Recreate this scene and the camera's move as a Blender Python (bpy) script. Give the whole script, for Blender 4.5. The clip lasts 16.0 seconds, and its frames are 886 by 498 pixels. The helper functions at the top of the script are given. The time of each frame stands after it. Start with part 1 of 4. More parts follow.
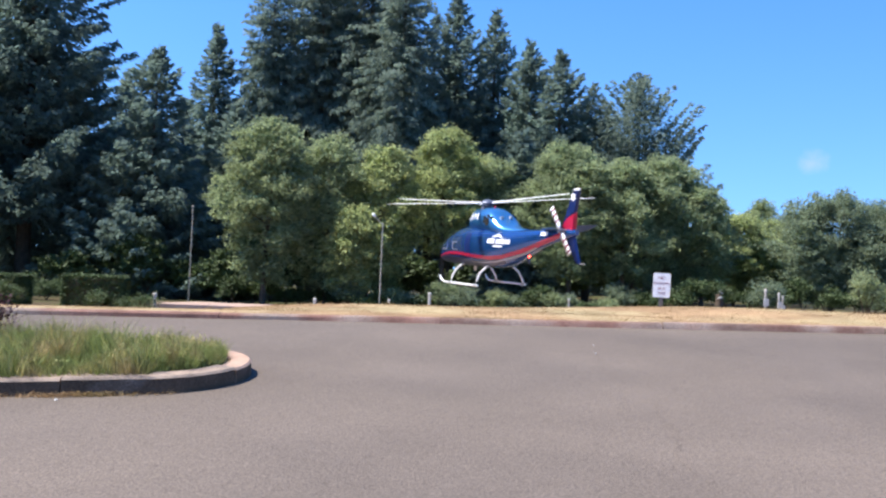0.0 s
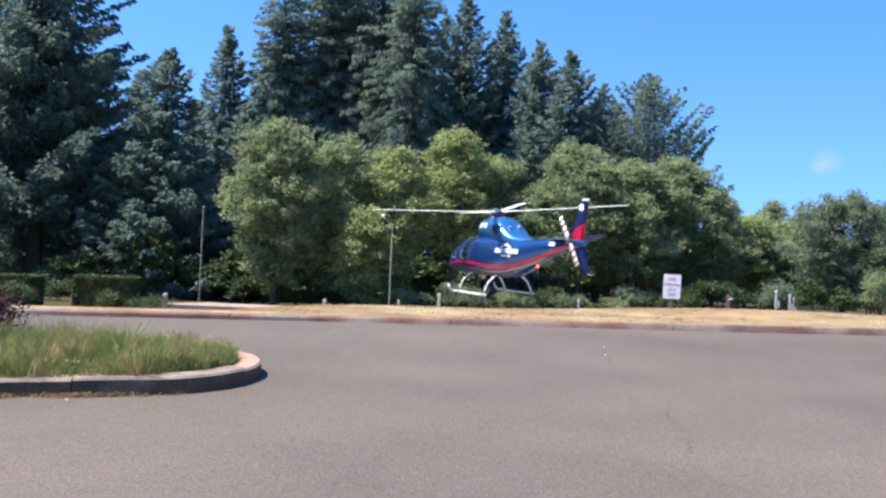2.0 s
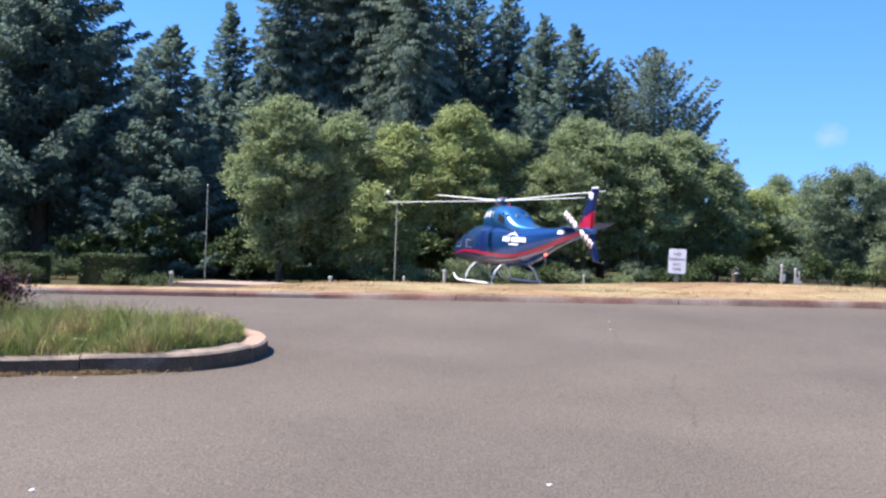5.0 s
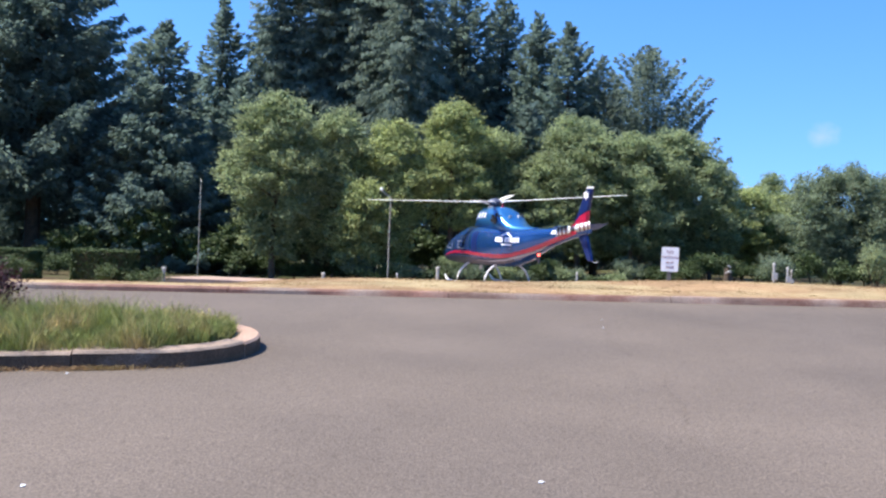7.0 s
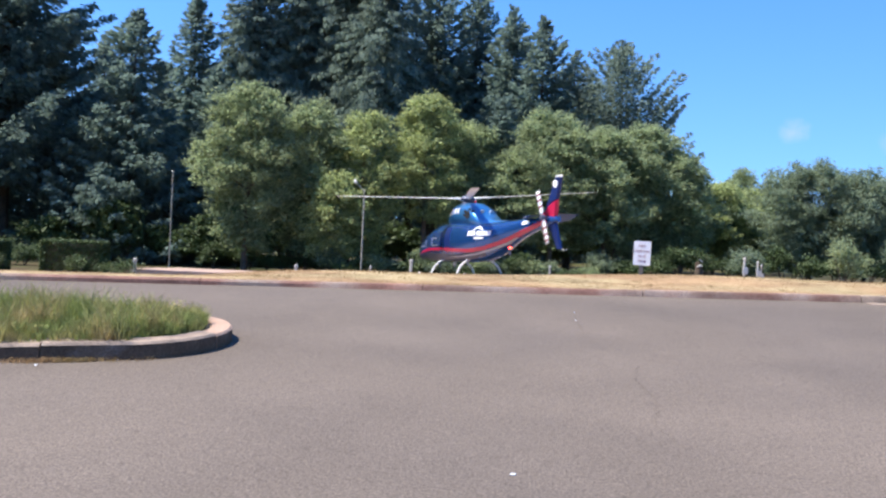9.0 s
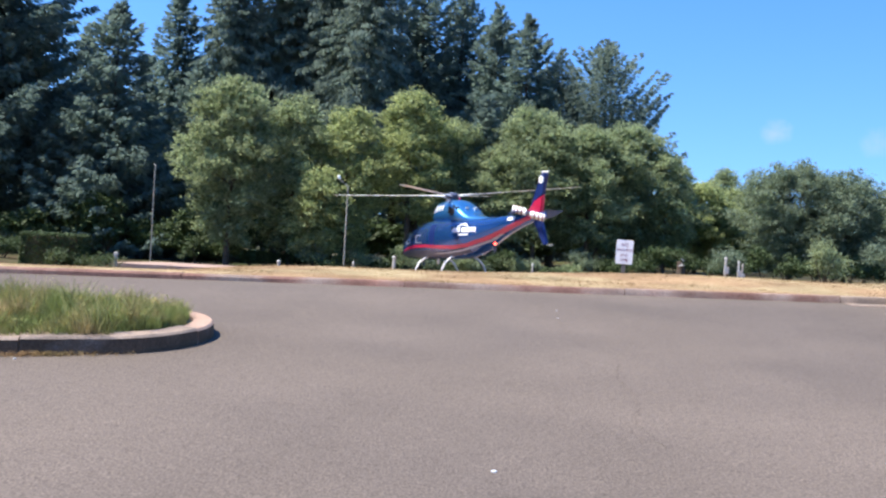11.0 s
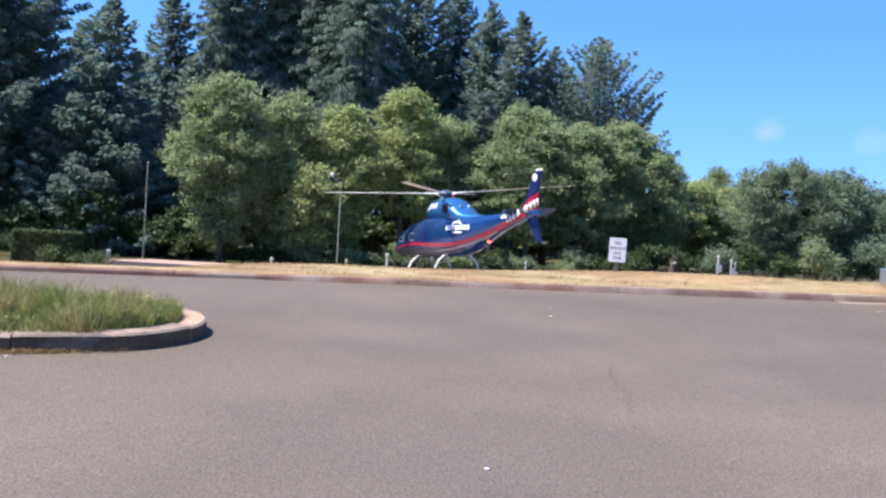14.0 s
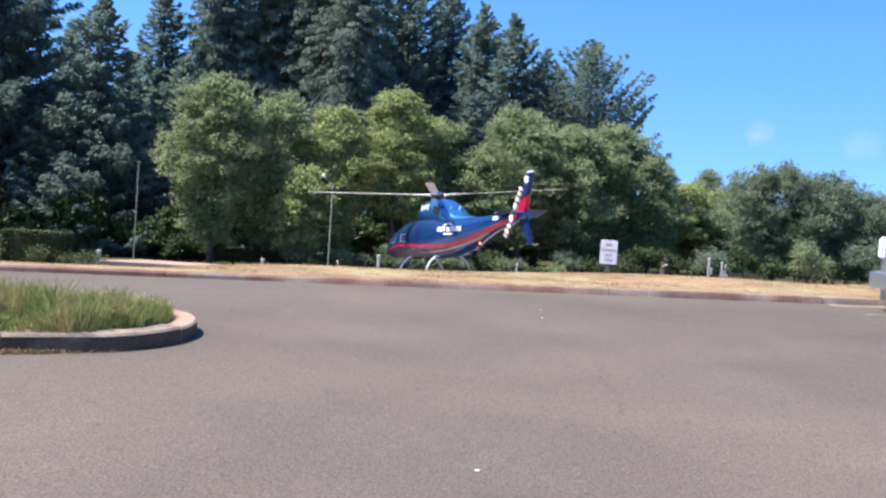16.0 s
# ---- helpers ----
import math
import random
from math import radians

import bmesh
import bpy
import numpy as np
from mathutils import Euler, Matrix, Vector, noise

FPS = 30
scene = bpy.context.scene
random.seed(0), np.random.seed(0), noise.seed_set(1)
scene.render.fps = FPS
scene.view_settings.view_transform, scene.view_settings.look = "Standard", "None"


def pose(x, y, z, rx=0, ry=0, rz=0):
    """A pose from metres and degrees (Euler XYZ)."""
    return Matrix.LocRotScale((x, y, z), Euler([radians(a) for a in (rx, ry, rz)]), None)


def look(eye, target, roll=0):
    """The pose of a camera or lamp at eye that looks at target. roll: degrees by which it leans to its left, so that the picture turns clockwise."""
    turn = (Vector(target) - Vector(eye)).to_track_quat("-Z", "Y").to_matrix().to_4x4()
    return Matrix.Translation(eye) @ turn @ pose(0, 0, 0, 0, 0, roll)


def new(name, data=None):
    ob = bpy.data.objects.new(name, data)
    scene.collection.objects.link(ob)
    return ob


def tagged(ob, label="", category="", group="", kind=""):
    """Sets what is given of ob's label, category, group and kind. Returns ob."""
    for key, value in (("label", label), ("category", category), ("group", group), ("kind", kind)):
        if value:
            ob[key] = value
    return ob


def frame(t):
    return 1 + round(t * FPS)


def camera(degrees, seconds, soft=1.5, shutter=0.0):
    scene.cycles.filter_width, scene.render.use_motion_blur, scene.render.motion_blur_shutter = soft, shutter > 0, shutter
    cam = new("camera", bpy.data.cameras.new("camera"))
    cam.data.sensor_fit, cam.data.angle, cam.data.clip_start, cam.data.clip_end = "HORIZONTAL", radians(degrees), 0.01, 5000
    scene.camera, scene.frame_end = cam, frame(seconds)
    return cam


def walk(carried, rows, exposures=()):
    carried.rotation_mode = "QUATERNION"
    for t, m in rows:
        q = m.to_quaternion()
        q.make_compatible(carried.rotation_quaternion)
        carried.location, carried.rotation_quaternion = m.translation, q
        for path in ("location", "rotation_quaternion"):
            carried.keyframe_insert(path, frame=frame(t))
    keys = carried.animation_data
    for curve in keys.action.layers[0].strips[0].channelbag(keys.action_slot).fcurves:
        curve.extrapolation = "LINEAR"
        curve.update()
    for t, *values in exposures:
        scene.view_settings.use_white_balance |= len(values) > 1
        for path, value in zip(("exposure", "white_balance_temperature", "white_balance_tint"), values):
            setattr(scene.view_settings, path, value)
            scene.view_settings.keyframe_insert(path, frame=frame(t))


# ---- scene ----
# ---------------------------------------------------------------- camera
EYE = (0.0, 0.0, 1.6)
LOOK = [  # seconds, yaw, pitch, roll of a hand-held phone that only turns
    (0, -0.002, 1.306, -2.396),
    (0.5, 0.226, 0.961, -2.939),
    (1, 0.272, 0.395, -2.605),
    (1.5, 0.286, 0.317, -2.437),
    (2, 0.596, 1.347, -2.442),
    (2.5, 0.858, 1.211, -2.223),
    (3, 0.936, 0.889, -2.151),
    (3.5, 0.900, 0.470, -2.115),
    (4, 1.048, 0.483, -2.073),
    (4.5, 0.988, 0.217, -2.091),
    (5, 0.905, -0.130, -2.047),
    (7.5, 0.347, -0.410, -2.399),
    (8, -0.040, -0.763, -2.396),
    (8.5, -0.843, -0.789, -2.599),
    (9, -1.134, -0.674, -2.678),
    (9.5, -1.625, -0.378, -2.949),
    (12, -2.300, -1.055, -3.280),
    (12.5, -2.402, -0.943, -3.277),
    (13, -2.399, -0.990, -3.284),
    (13.5, -2.541, -0.978, -3.266),
    (14, -2.580, -0.927, -3.340),
    (14.5, -2.633, -0.893, -3.335),
    (15, -2.879, -0.850, -3.409),
    (15.5, -3.131, -0.816, -3.513),
    (16, -3.105, -0.806, -3.557),
]
cam = camera(50.9, 16.0, soft=2.4)
walk(cam, [(t, pose(*EYE, 90 + p, r, y)) for t, y, p, r in LOOK], exposures=[(0.0, 1.24), (16.0, 1.24)])

# ---------------------------------------------------------------- light
SUN_AZ, SUN_EL = -96.0, 59.0  # degrees clockwise from straight ahead, and above the horizon
az, el = radians(SUN_AZ), radians(SUN_EL)
TO_SUN = Vector((math.sin(az) * math.cos(el), math.cos(az) * math.cos(el), math.sin(el)))
world = bpy.data.worlds.new("world")
scene.world = world
world.use_nodes = True
wn = world.node_tree
sky = wn.nodes.new("ShaderNodeTexSky")
sky.sky_type = "NISHITA"
sky.sun_disc = False
sky.sun_elevation, sky.sun_rotation = el, az
sky.air_density, sky.dust_density, sky.ozone_density = 1.0, 0.1, 3.0
wn.nodes["Background"].inputs["Strength"].default_value = 0.125
richer = wn.nodes.new("ShaderNodeHueSaturation")
richer.inputs["Saturation"].default_value = 1.30
richer.inputs["Hue"].default_value = 0.509
# the clear zenith blue reaches well down towards the horizon
ray = wn.nodes.new("ShaderNodeTexCoord")
higher = wn.nodes.new("ShaderNodeMapping")
higher.inputs["Location"].default_value = (0, 0, 0.16)
higher.inputs["Scale"].default_value = (1, 1, 0.75)
wn.links.new(ray.outputs["Generated"], higher.inputs[0])
wn.links.new(higher.outputs[0], sky.inputs["Vector"])
wn.links.new(sky.outputs[0], richer.inputs["Color"])
wn.links.new(richer.outputs[0], wn.nodes["Background"].inputs["Color"])
sun = new("sun", bpy.data.lights.new("sun", "SUN"))
sun.data.energy, sun.data.angle, sun.data.color = 4.3, radians(0.5), (1.0, 0.94, 0.86)
sun.matrix_world = look((0, 0, 40), Vector((0, 0, 40)) - TO_SUN)


# ---------------------------------------------------------------- materials
def material(name, colour, rough=0.7, metal=0.0, vary=0.0, scale=8.0, fine=0.0, fine_scale=120.0, bump=0.0,
             other=None, other_scale=0.6, island=0.0, coat=0.0, through_light=0.0, spec=0.5, lo=0.42, hi=0.62):
    """A principled surface: colour varied at two scales, an optional second colour in patches, bump."""
    m = bpy.data.materials.new(name)
    m.use_nodes = True
    nt = m.node_tree
    p = nt.nodes["Principled BSDF"]
    p.inputs["Roughness"].default_value = rough
    p.inputs["Metallic"].default_value = metal
    p.inputs["Coat Weight"].default_value = coat
    p.inputs["Coat Roughness"].default_value = 0.06
    p.inputs["Specular IOR Level"].default_value = spec
    co = nt.nodes.new("ShaderNodeTexCoord").outputs["Object"]

    def noise_of(s, detail=4.0):
        n = nt.nodes.new("ShaderNodeTexNoise")
        n.inputs["Scale"].default_value, n.inputs["Detail"].default_value = s, detail
        nt.links.new(co, n.inputs["Vector"])
        return n.outputs["Fac"]

    def mix(a, b, fac, kind="MIX"):
        x = nt.nodes.new("ShaderNodeMix")
        x.data_type, x.blend_type = "RGBA", kind
        for sock, v in ((x.inputs[0], fac), (x.inputs[6], a), (x.inputs[7], b)):
            if isinstance(v, bpy.types.NodeSocket):
                nt.links.new(v, sock)
            else:
                sock.default_value = v
        return x.outputs[2]

    def ramp(v, a, b, lo=0.3, hi=0.7):
        r = nt.nodes.new("ShaderNodeMapRange")
        r.inputs[1].default_value, r.inputs[2].default_value = lo, hi
        r.inputs[3].default_value, r.inputs[4].default_value = a, b
        nt.links.new(v, r.inputs[0])
        return r.outputs[0]

    col = (*colour, 1.0)
    if other is not None:
        col = mix(col, (*other, 1.0), ramp(noise_of(other_scale, 5.0), 0.0, 1.0, lo, hi))
    for amount, s in ((vary, scale), (fine, fine_scale)):
        if amount:
            g = ramp(noise_of(s), 1 - amount, 1 + amount)
            c = nt.nodes.new("ShaderNodeCombineColor")
            for i in range(3):
                nt.links.new(g, c.inputs[i])
            col = mix(col, c.outputs[0], 1.0, "MULTIPLY")
    if island:
        geo = nt.nodes.new("ShaderNodeNewGeometry")
        g = ramp(geo.outputs["Random Per Island"], 1 - island, 1 + island, 0.0, 1.0)
        c = nt.nodes.new("ShaderNodeCombineColor")
        for i in range(3):
            nt.links.new(g, c.inputs[i])
        col = mix(col, c.outputs[0], 1.0, "MULTIPLY")
    if isinstance(col, tuple):
        p.inputs["Base Color"].default_value = col
    else:
        nt.links.new(col, p.inputs["Base Color"])
    if bump:
        b = nt.nodes.new("ShaderNodeBump")
        b.inputs["Strength"].default_value, b.inputs["Distance"].default_value = bump, 0.02
        nt.links.new(noise_of(fine_scale, 3.0), b.inputs["Height"])
        nt.links.new(b.outputs[0], p.inputs["Normal"])
    if through_light:
        tr = nt.nodes.new("ShaderNodeBsdfTranslucent")
        if isinstance(col, tuple):
            tr.inputs[0].default_value = col
        else:
            nt.links.new(col, tr.inputs[0])
        ms = nt.nodes.new("ShaderNodeMixShader")
        ms.inputs[0].default_value = through_light
        nt.links.new(p.outputs[0], ms.inputs[1])
        nt.links.new(tr.outputs[0], ms.inputs[2])
        nt.links.new(ms.outputs[0], nt.nodes["Material Output"].inputs[0])
    return m


def glowing(name, colour, strength):
    m = material(name, colour, 0.3)
    p = m.node_tree.nodes["Principled BSDF"]
    p.inputs["Emission Color"].default_value = (*colour, 1)
    p.inputs["Emission Strength"].default_value = strength
    return m


ASPHALT = material("asphalt", (0.134, 0.107, 0.086), 0.92, vary=0.12, scale=0.55, fine=0.40, fine_scale=68.0, bump=0.5,
                   other=(0.114, 0.092, 0.076), other_scale=0.30, spec=0.25)
CONCRETE = material("kerb_concrete", (0.34, 0.258, 0.198), 0.9, vary=0.18, scale=3.0, fine=0.25, fine_scale=70.0, bump=0.5,
                    other=(0.20, 0.155, 0.125), other_scale=2.2, spec=0.25)
# scuffed outer kerb face; the shade on that side is put into its colour
SCUFFED_SHADED = material("scuffed_and_shaded_concrete", (0.105, 0.070, 0.046), 0.9, vary=0.25, scale=4.0, fine=0.3, fine_scale=60.0, bump=0.5,
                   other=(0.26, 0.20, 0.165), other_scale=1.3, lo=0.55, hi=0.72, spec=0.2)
WARM_KERB = material("faded_paint_on_concrete", (0.38, 0.250, 0.180), 0.9, vary=0.18, scale=3.0, fine=0.25, fine_scale=70.0, bump=0.5,
                     other=(0.36, 0.25, 0.19), other_scale=2.2, spec=0.25)
RED_KERB = material("faded_red_kerb", (0.235, 0.125, 0.095), 0.9, vary=0.35, scale=2.2, fine=0.25, fine_scale=60.0, bump=0.4,
                    other=(0.24, 0.185, 0.15), other_scale=1.1, spec=0.2)
DRY_SOIL = material("dry_turf", (0.290, 0.190, 0.105), 0.97, vary=0.26, scale=1.4, fine=0.12, fine_scale=45.0, bump=0.3,
                    other=(0.30, 0.235, 0.13), other_scale=0.7, spec=0.1)
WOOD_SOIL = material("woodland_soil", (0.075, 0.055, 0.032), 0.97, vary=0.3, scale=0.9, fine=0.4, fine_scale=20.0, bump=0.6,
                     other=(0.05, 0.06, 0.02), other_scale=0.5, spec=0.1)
DRY_BLADE = material("dry_grass_blade", (0.310, 0.205, 0.105), 0.9, vary=0.24, scale=2.2, island=0.12, through_light=0.30, spec=0.15,
                     other=(0.225, 0.165, 0.075), other_scale=1.3, lo=0.44, hi=0.62)
GREEN_BLADE = material("green_grass_blade", (0.215, 0.250, 0.080), 0.8, vary=0.3, scale=7.0, island=0.45, through_light=0.35,
                       other=(0.40, 0.315, 0.15), other_scale=3.2, lo=0.44, hi=0.66, spec=0.2)
PAD = material("pad_concrete", (0.36, 0.255, 0.205), 0.9, vary=0.15, scale=0.8, fine=0.2, fine_scale=30.0, bump=0.3, spec=0.2)
NEEDLE = material("spruce_needle", (0.160, 0.220, 0.185), 0.8, vary=0.30, scale=0.5, island=0.18, through_light=0.50, spec=0.10)
NEEDLE_GREY = material("cedar_needle", (0.170, 0.222, 0.178), 0.8, vary=0.30, scale=0.45, island=0.18, through_light=0.50, spec=0.10)
LEAF = material("alder_leaf", (0.265, 0.320, 0.170), 0.6, vary=0.25, scale=0.7, island=0.40, through_light=0.52, spec=0.15)
LEAF_YELLOW = material("maple_leaf", (0.325, 0.375, 0.165), 0.6, vary=0.22, scale=0.7, island=0.40, through_light=0.52, spec=0.15)
LEAF_GREY = material("willow_leaf", (0.200, 0.250, 0.160), 0.6, vary=0.22, scale=0.7, island=0.38, through_light=0.52, spec=0.15)
# hedge leaf; on thickets and brambles its darkness also paints the woodland shade
LEAF_DARK = material("hedge_and_shade_leaf", (0.068, 0.100, 0.036), 0.6, vary=0.2, scale=1.5, island=0.4, through_light=0.25, spec=0.3)
LEAF_PURPLE = material("barberry_leaf", (0.052, 0.018, 0.024), 0.6, vary=0.25, scale=5.0, island=0.5, through_light=0.25, spec=0.3)
BARK = material("bark", (0.10, 0.075, 0.055), 0.95, vary=0.3, scale=3.0, fine=0.3, fine_scale=25.0, bump=0.8, spec=0.1)
STEEL = material("galvanised_steel", (0.46, 0.46, 0.45), 0.5, 0.7, vary=0.12, scale=5.0, fine=0.1, fine_scale=60.0)
DARK_STEEL = material("weathered_sign_post", (0.16, 0.145, 0.13), 0.7, 0.3, vary=0.2, scale=9.0, fine=0.15, fine_scale=70.0)
SIGN_WHITE = material("sign_white", (0.86, 0.85, 0.84), 0.45, vary=0.05, scale=6.0, fine=0.03, fine_scale=50.0)
SIGN_RED = material("sign_red", (0.25, 0.07, 0.09), 0.5, vary=0.1, scale=20.0)
WHITE_PAINT = material("white_paint", (0.80, 0.79, 0.76), 0.5, vary=0.06, scale=6.0, fine=0.05, fine_scale=60.0)
BLUE = material("heli_blue", (0.013, 0.070, 0.235), 0.26, 0.55, vary=0.06, scale=1.5, coat=0.8)
LIGHT_BLUE = material("heli_light_blue", (0.030, 0.165, 0.40), 0.28, 0.5, vary=0.06, scale=1.5, coat=0.8)
STAB_BLUE = material("heli_matt_blue", (0.022, 0.065, 0.20), 0.55, 0.0, vary=0.06, scale=1.5)
NAVY = material("heli_navy", (0.012, 0.030, 0.14), 0.32, 0.3, vary=0.06, scale=1.5, coat=0.6)
HELI_RED = material("heli_red", (0.42, 0.010, 0.050), 0.35, 0.0, vary=0.05, scale=2.0, coat=0.5)
PALE_GREY = material("heli_pale_grey", (0.30, 0.31, 0.36), 0.4, 0.2, vary=0.06, scale=2.0, coat=0.3)
HELI_GREY = material("heli_grey", (0.10, 0.11, 0.15), 0.4, 0.3, vary=0.06, scale=2.0, coat=0.3)
HELI_WHITE = material("heli_white", (0.84, 0.84, 0.84), 0.4, vary=0.04, scale=4.0)
BLACK = material("black_rubber", (0.012, 0.012, 0.013), 0.6, vary=0.1, scale=10.0)
GLASS_DARK = material("tinted_glass", (0.010, 0.014, 0.022), 0.06, 0.0, vary=0.05, scale=2.0, spec=0.8)
BLADE_TOP = material("rotor_blade", (0.74, 0.74, 0.71), 0.45, 0.0, vary=0.08, scale=2.0)
SILVER = material("car_silver", (0.30, 0.325, 0.35), 0.34, 0.6, vary=0.04, scale=2.0, coat=0.7)
RED_LAMP = glowing("red_lamp", (1.0, 0.05, 0.03), 10.0)


# ---------------------------------------------------------------- mesh helpers
def np_mesh(name, verts, faces, mats, smooth=False, slots=None):
    me = bpy.data.meshes.new(name)
    verts, faces = np.asarray(verts, np.float32), np.asarray(faces, np.int32)
    k = faces.shape[1]
    me.vertices.add(len(verts))
    me.vertices.foreach_set("co", verts.ravel())
    me.loops.add(faces.size)
    me.loops.foreach_set("vertex_index", faces.ravel())
    me.polygons.add(len(faces))
    me.polygons.foreach_set("loop_start", np.arange(len(faces), dtype=np.int32) * k)
    if smooth:
        me.polygons.foreach_set("use_smooth", np.ones(len(faces), bool))
    if slots is not None:
        me.polygons.foreach_set("material_index", np.asarray(slots, np.int32))
    for m in mats if isinstance(mats, (list, tuple)) else [mats]:
        me.materials.append(m)
    me.update(calc_edges=True)
    me.validate()
    return me


def bm_mesh(name, bm, mats, smooth=True):
    bmesh.ops.recalc_face_normals(bm, faces=bm.faces)
    me = bpy.data.meshes.new(name)
    bm.to_mesh(me)
    bm.free()
    for m in mats if isinstance(mats, (list, tuple)) else [mats]:
        me.materials.append(m)
    if smooth:
        me.polygons.foreach_set("use_smooth", np.ones(len(me.polygons), bool))
        me.set_sharp_from_angle(angle=radians(38))
    return me


def part(name, bm, mat, parent, label="", m=None, smooth=True):
    me = bm if isinstance(bm, bpy.types.Mesh) else bm_mesh(name, bm, mat, smooth)
    ob = new(name, me)
    ob.parent = parent
    if m is not None:
        ob.matrix_local = m
    return tagged(ob, label)


def box(bm, x0, x1, y0, y1, z0, z1, bevel=0.0):
    r = bmesh.ops.create_cube(bm, size=1.0)
    for v in r["verts"]:
        v.co = Vector(((x0 + x1) / 2 + v.co.x * (x1 - x0), (y0 + y1) / 2 + v.co.y * (y1 - y0), (z0 + z1) / 2 + v.co.z * (z1 - z0)))
    if bevel:
        es = list({e for v in r["verts"] for e in v.link_edges})
        bmesh.ops.bevel(bm, geom=es, offset=bevel, segments=2, affect="EDGES")
    return bm


def tube(bm, pts, radii, n=10, caps=True):
    """A round tube through pts; its radius goes from point to point."""
    pts = [Vector(p) for p in pts]
    rings = []
    up = Vector((0.13, 0.21, 0.97))
    for i, p in enumerate(pts):
        d = (pts[min(i + 1, len(pts) - 1)] - pts[max(i - 1, 0)]).normalized()
        side = d.cross(up if abs(d.dot(up)) < 0.95 else Vector((1, 0, 0))).normalized()
        oth = side.cross(d)
        r = radii[i] if isinstance(radii, (list, tuple)) else radii
        rings.append([bm.verts.new(p + (side * math.cos(a) + oth * math.sin(a)) * r) for a in [2 * math.pi * j / n for j in range(n)]])
    for a, b in zip(rings, rings[1:]):
        for j in range(n):
            bm.faces.new((a[j], a[(j + 1) % n], b[(j + 1) % n], b[j]))
    if caps:
        bm.faces.new(rings[0][::-1])
        bm.faces.new(rings[-1])
    return bm


def lathe(bm, prof, n=16, c=(0, 0)):
    """A turned body round the z axis: prof is a list of (radius, z)."""
    return tube(bm, [(c[0], c[1], z) for _, z in prof], [max(r, 0.001) for r, _ in prof], n)


def loft(bm, rings, close=True):
    vs = [[bm.verts.new(p) for p in r] for r in rings]
    n = len(vs[0])
    for a, b in zip(vs, vs[1:]):
        for j in range(n):
            bm.faces.new((a[j], a[(j + 1) % n], b[(j + 1) % n], b[j]))
    if close:
        bm.faces.new(vs[0][::-1])
        bm.faces.new(vs[-1])
    return bm


def prism(bm, outline, axis, lo, hi):
    """An outline of (a, b) pulled along an axis from lo to hi: x: (y, z), y: (x, z), z: (x, y)."""
    put = {"x": lambda a, b, c: (c, a, b), "y": lambda a, b, c: (a, c, b), "z": lambda a, b, c: (a, b, c)}[axis]
    p = [bm.verts.new(put(a, b, lo)) for a, b in outline]
    q = [bm.verts.new(put(a, b, hi)) for a, b in outline]
    bm.faces.new(p[::-1])
    bm.faces.new(q)
    for i in range(len(p)):
        j = (i + 1) % len(p)
        bm.faces.new((p[i], p[j], q[j], q[i]))
    return bm


# ---------------------------------------------------------------- ground
def smooth_step(a, b, v):
    t = np.clip((np.asarray(v, float) - a) / (b - a), 0, 1)
    return t * t * (3 - 2 * t)


def gutter_dip(x):
    """The road sinks a little towards the kerb, so that the kerb stands higher there."""
    return 0.014 * smooth_step(-2.0, 6.0, x)


def lot_z(x, y):
    """The car park climbs away from the camera and falls a little to one side."""
    return 0.02 * np.clip(x, -25, 25) + 0.0698 * np.clip(y, -10, 13.2) - gutter_dip(x) * smooth_step(9.8, 12.5, y)


def ground_z(x, y):
    x, y = np.asarray(x, float), np.asarray(y, float)
    far = -0.32 - 0.014 * (np.clip(y, 26, 60) - 38.4) + 0.75 * smooth_step(6, 13, x)
    top = lot_z(x, 12.58) + gutter_dip(x) + 0.075 + 0.02 * smooth_step(12.8, 14.2, y) - 0.015 * np.exp(-(x / 3.5) ** 2) * smooth_step(13.5, 15.5, y) + 0.03 * np.sin(x * 0.9 + y) * smooth_step(13.4, 14.5, y)
    top = top - 0.30 * smooth_step(-1.0, -7.0, x) * smooth_step(13.2, 16.5, y) + 0.04 * np.exp(-((x - 0.6) / 1.7) ** 2) * smooth_step(13.5, 15.5, y) + 0.062 * smooth_step(0, 5, x) * smooth_step(13.5, 16, y)
    strip = top + (far - top) * smooth_step(16.0, 25.5, y)
    strip = strip + 0.05 * np.sin(x * 0.35) * np.cos(y * 0.3) * smooth_step(46, 52, y)
    under = lot_z(x, y) - 0.15
    z = np.where(y > 12.70, strip, under)
    return z


KERB_Y = 12.58  # foot of the kerb


def grid_mesh(name, xs, ys, fz, mat):
    gx, gy = np.meshgrid(xs, ys)
    v = np.stack([gx, gy, fz(gx, gy)], -1).reshape(-1, 3)
    nx, ny = len(xs), len(ys)
    i = (np.arange(ny - 1)[:, None] * nx + np.arange(nx - 1)[None]).ravel()
    return np_mesh(name, v, np.stack([i, i + 1, i + nx + 1, i + nx], -1), mat, True)


far_steps = np.array([60, 90, 150, 300, 700, 1500, 3500], float)
xs = np.concatenate([-far_steps[::-1], np.arange(-40, -14, 2.0), np.arange(-14, 16, 0.4), np.arange(16, 42, 2.0), far_steps])
ys = np.concatenate([-far_steps[::-1], np.arange(-40, 12, 4.0), [12.64, 12.72], np.arange(12.8, 27, 0.3), np.arange(27, 33, 1.0)])
ys_far = np.concatenate([np.arange(32, 80, 1.5), [90, 120, 200, 400, 900, 1800, 4000]])
tagged(new("ground", grid_mesh("ground", xs, ys, ground_z, DRY_SOIL)), "straw-coloured dry turf falling away behind the kerb", "ground", kind="structure")
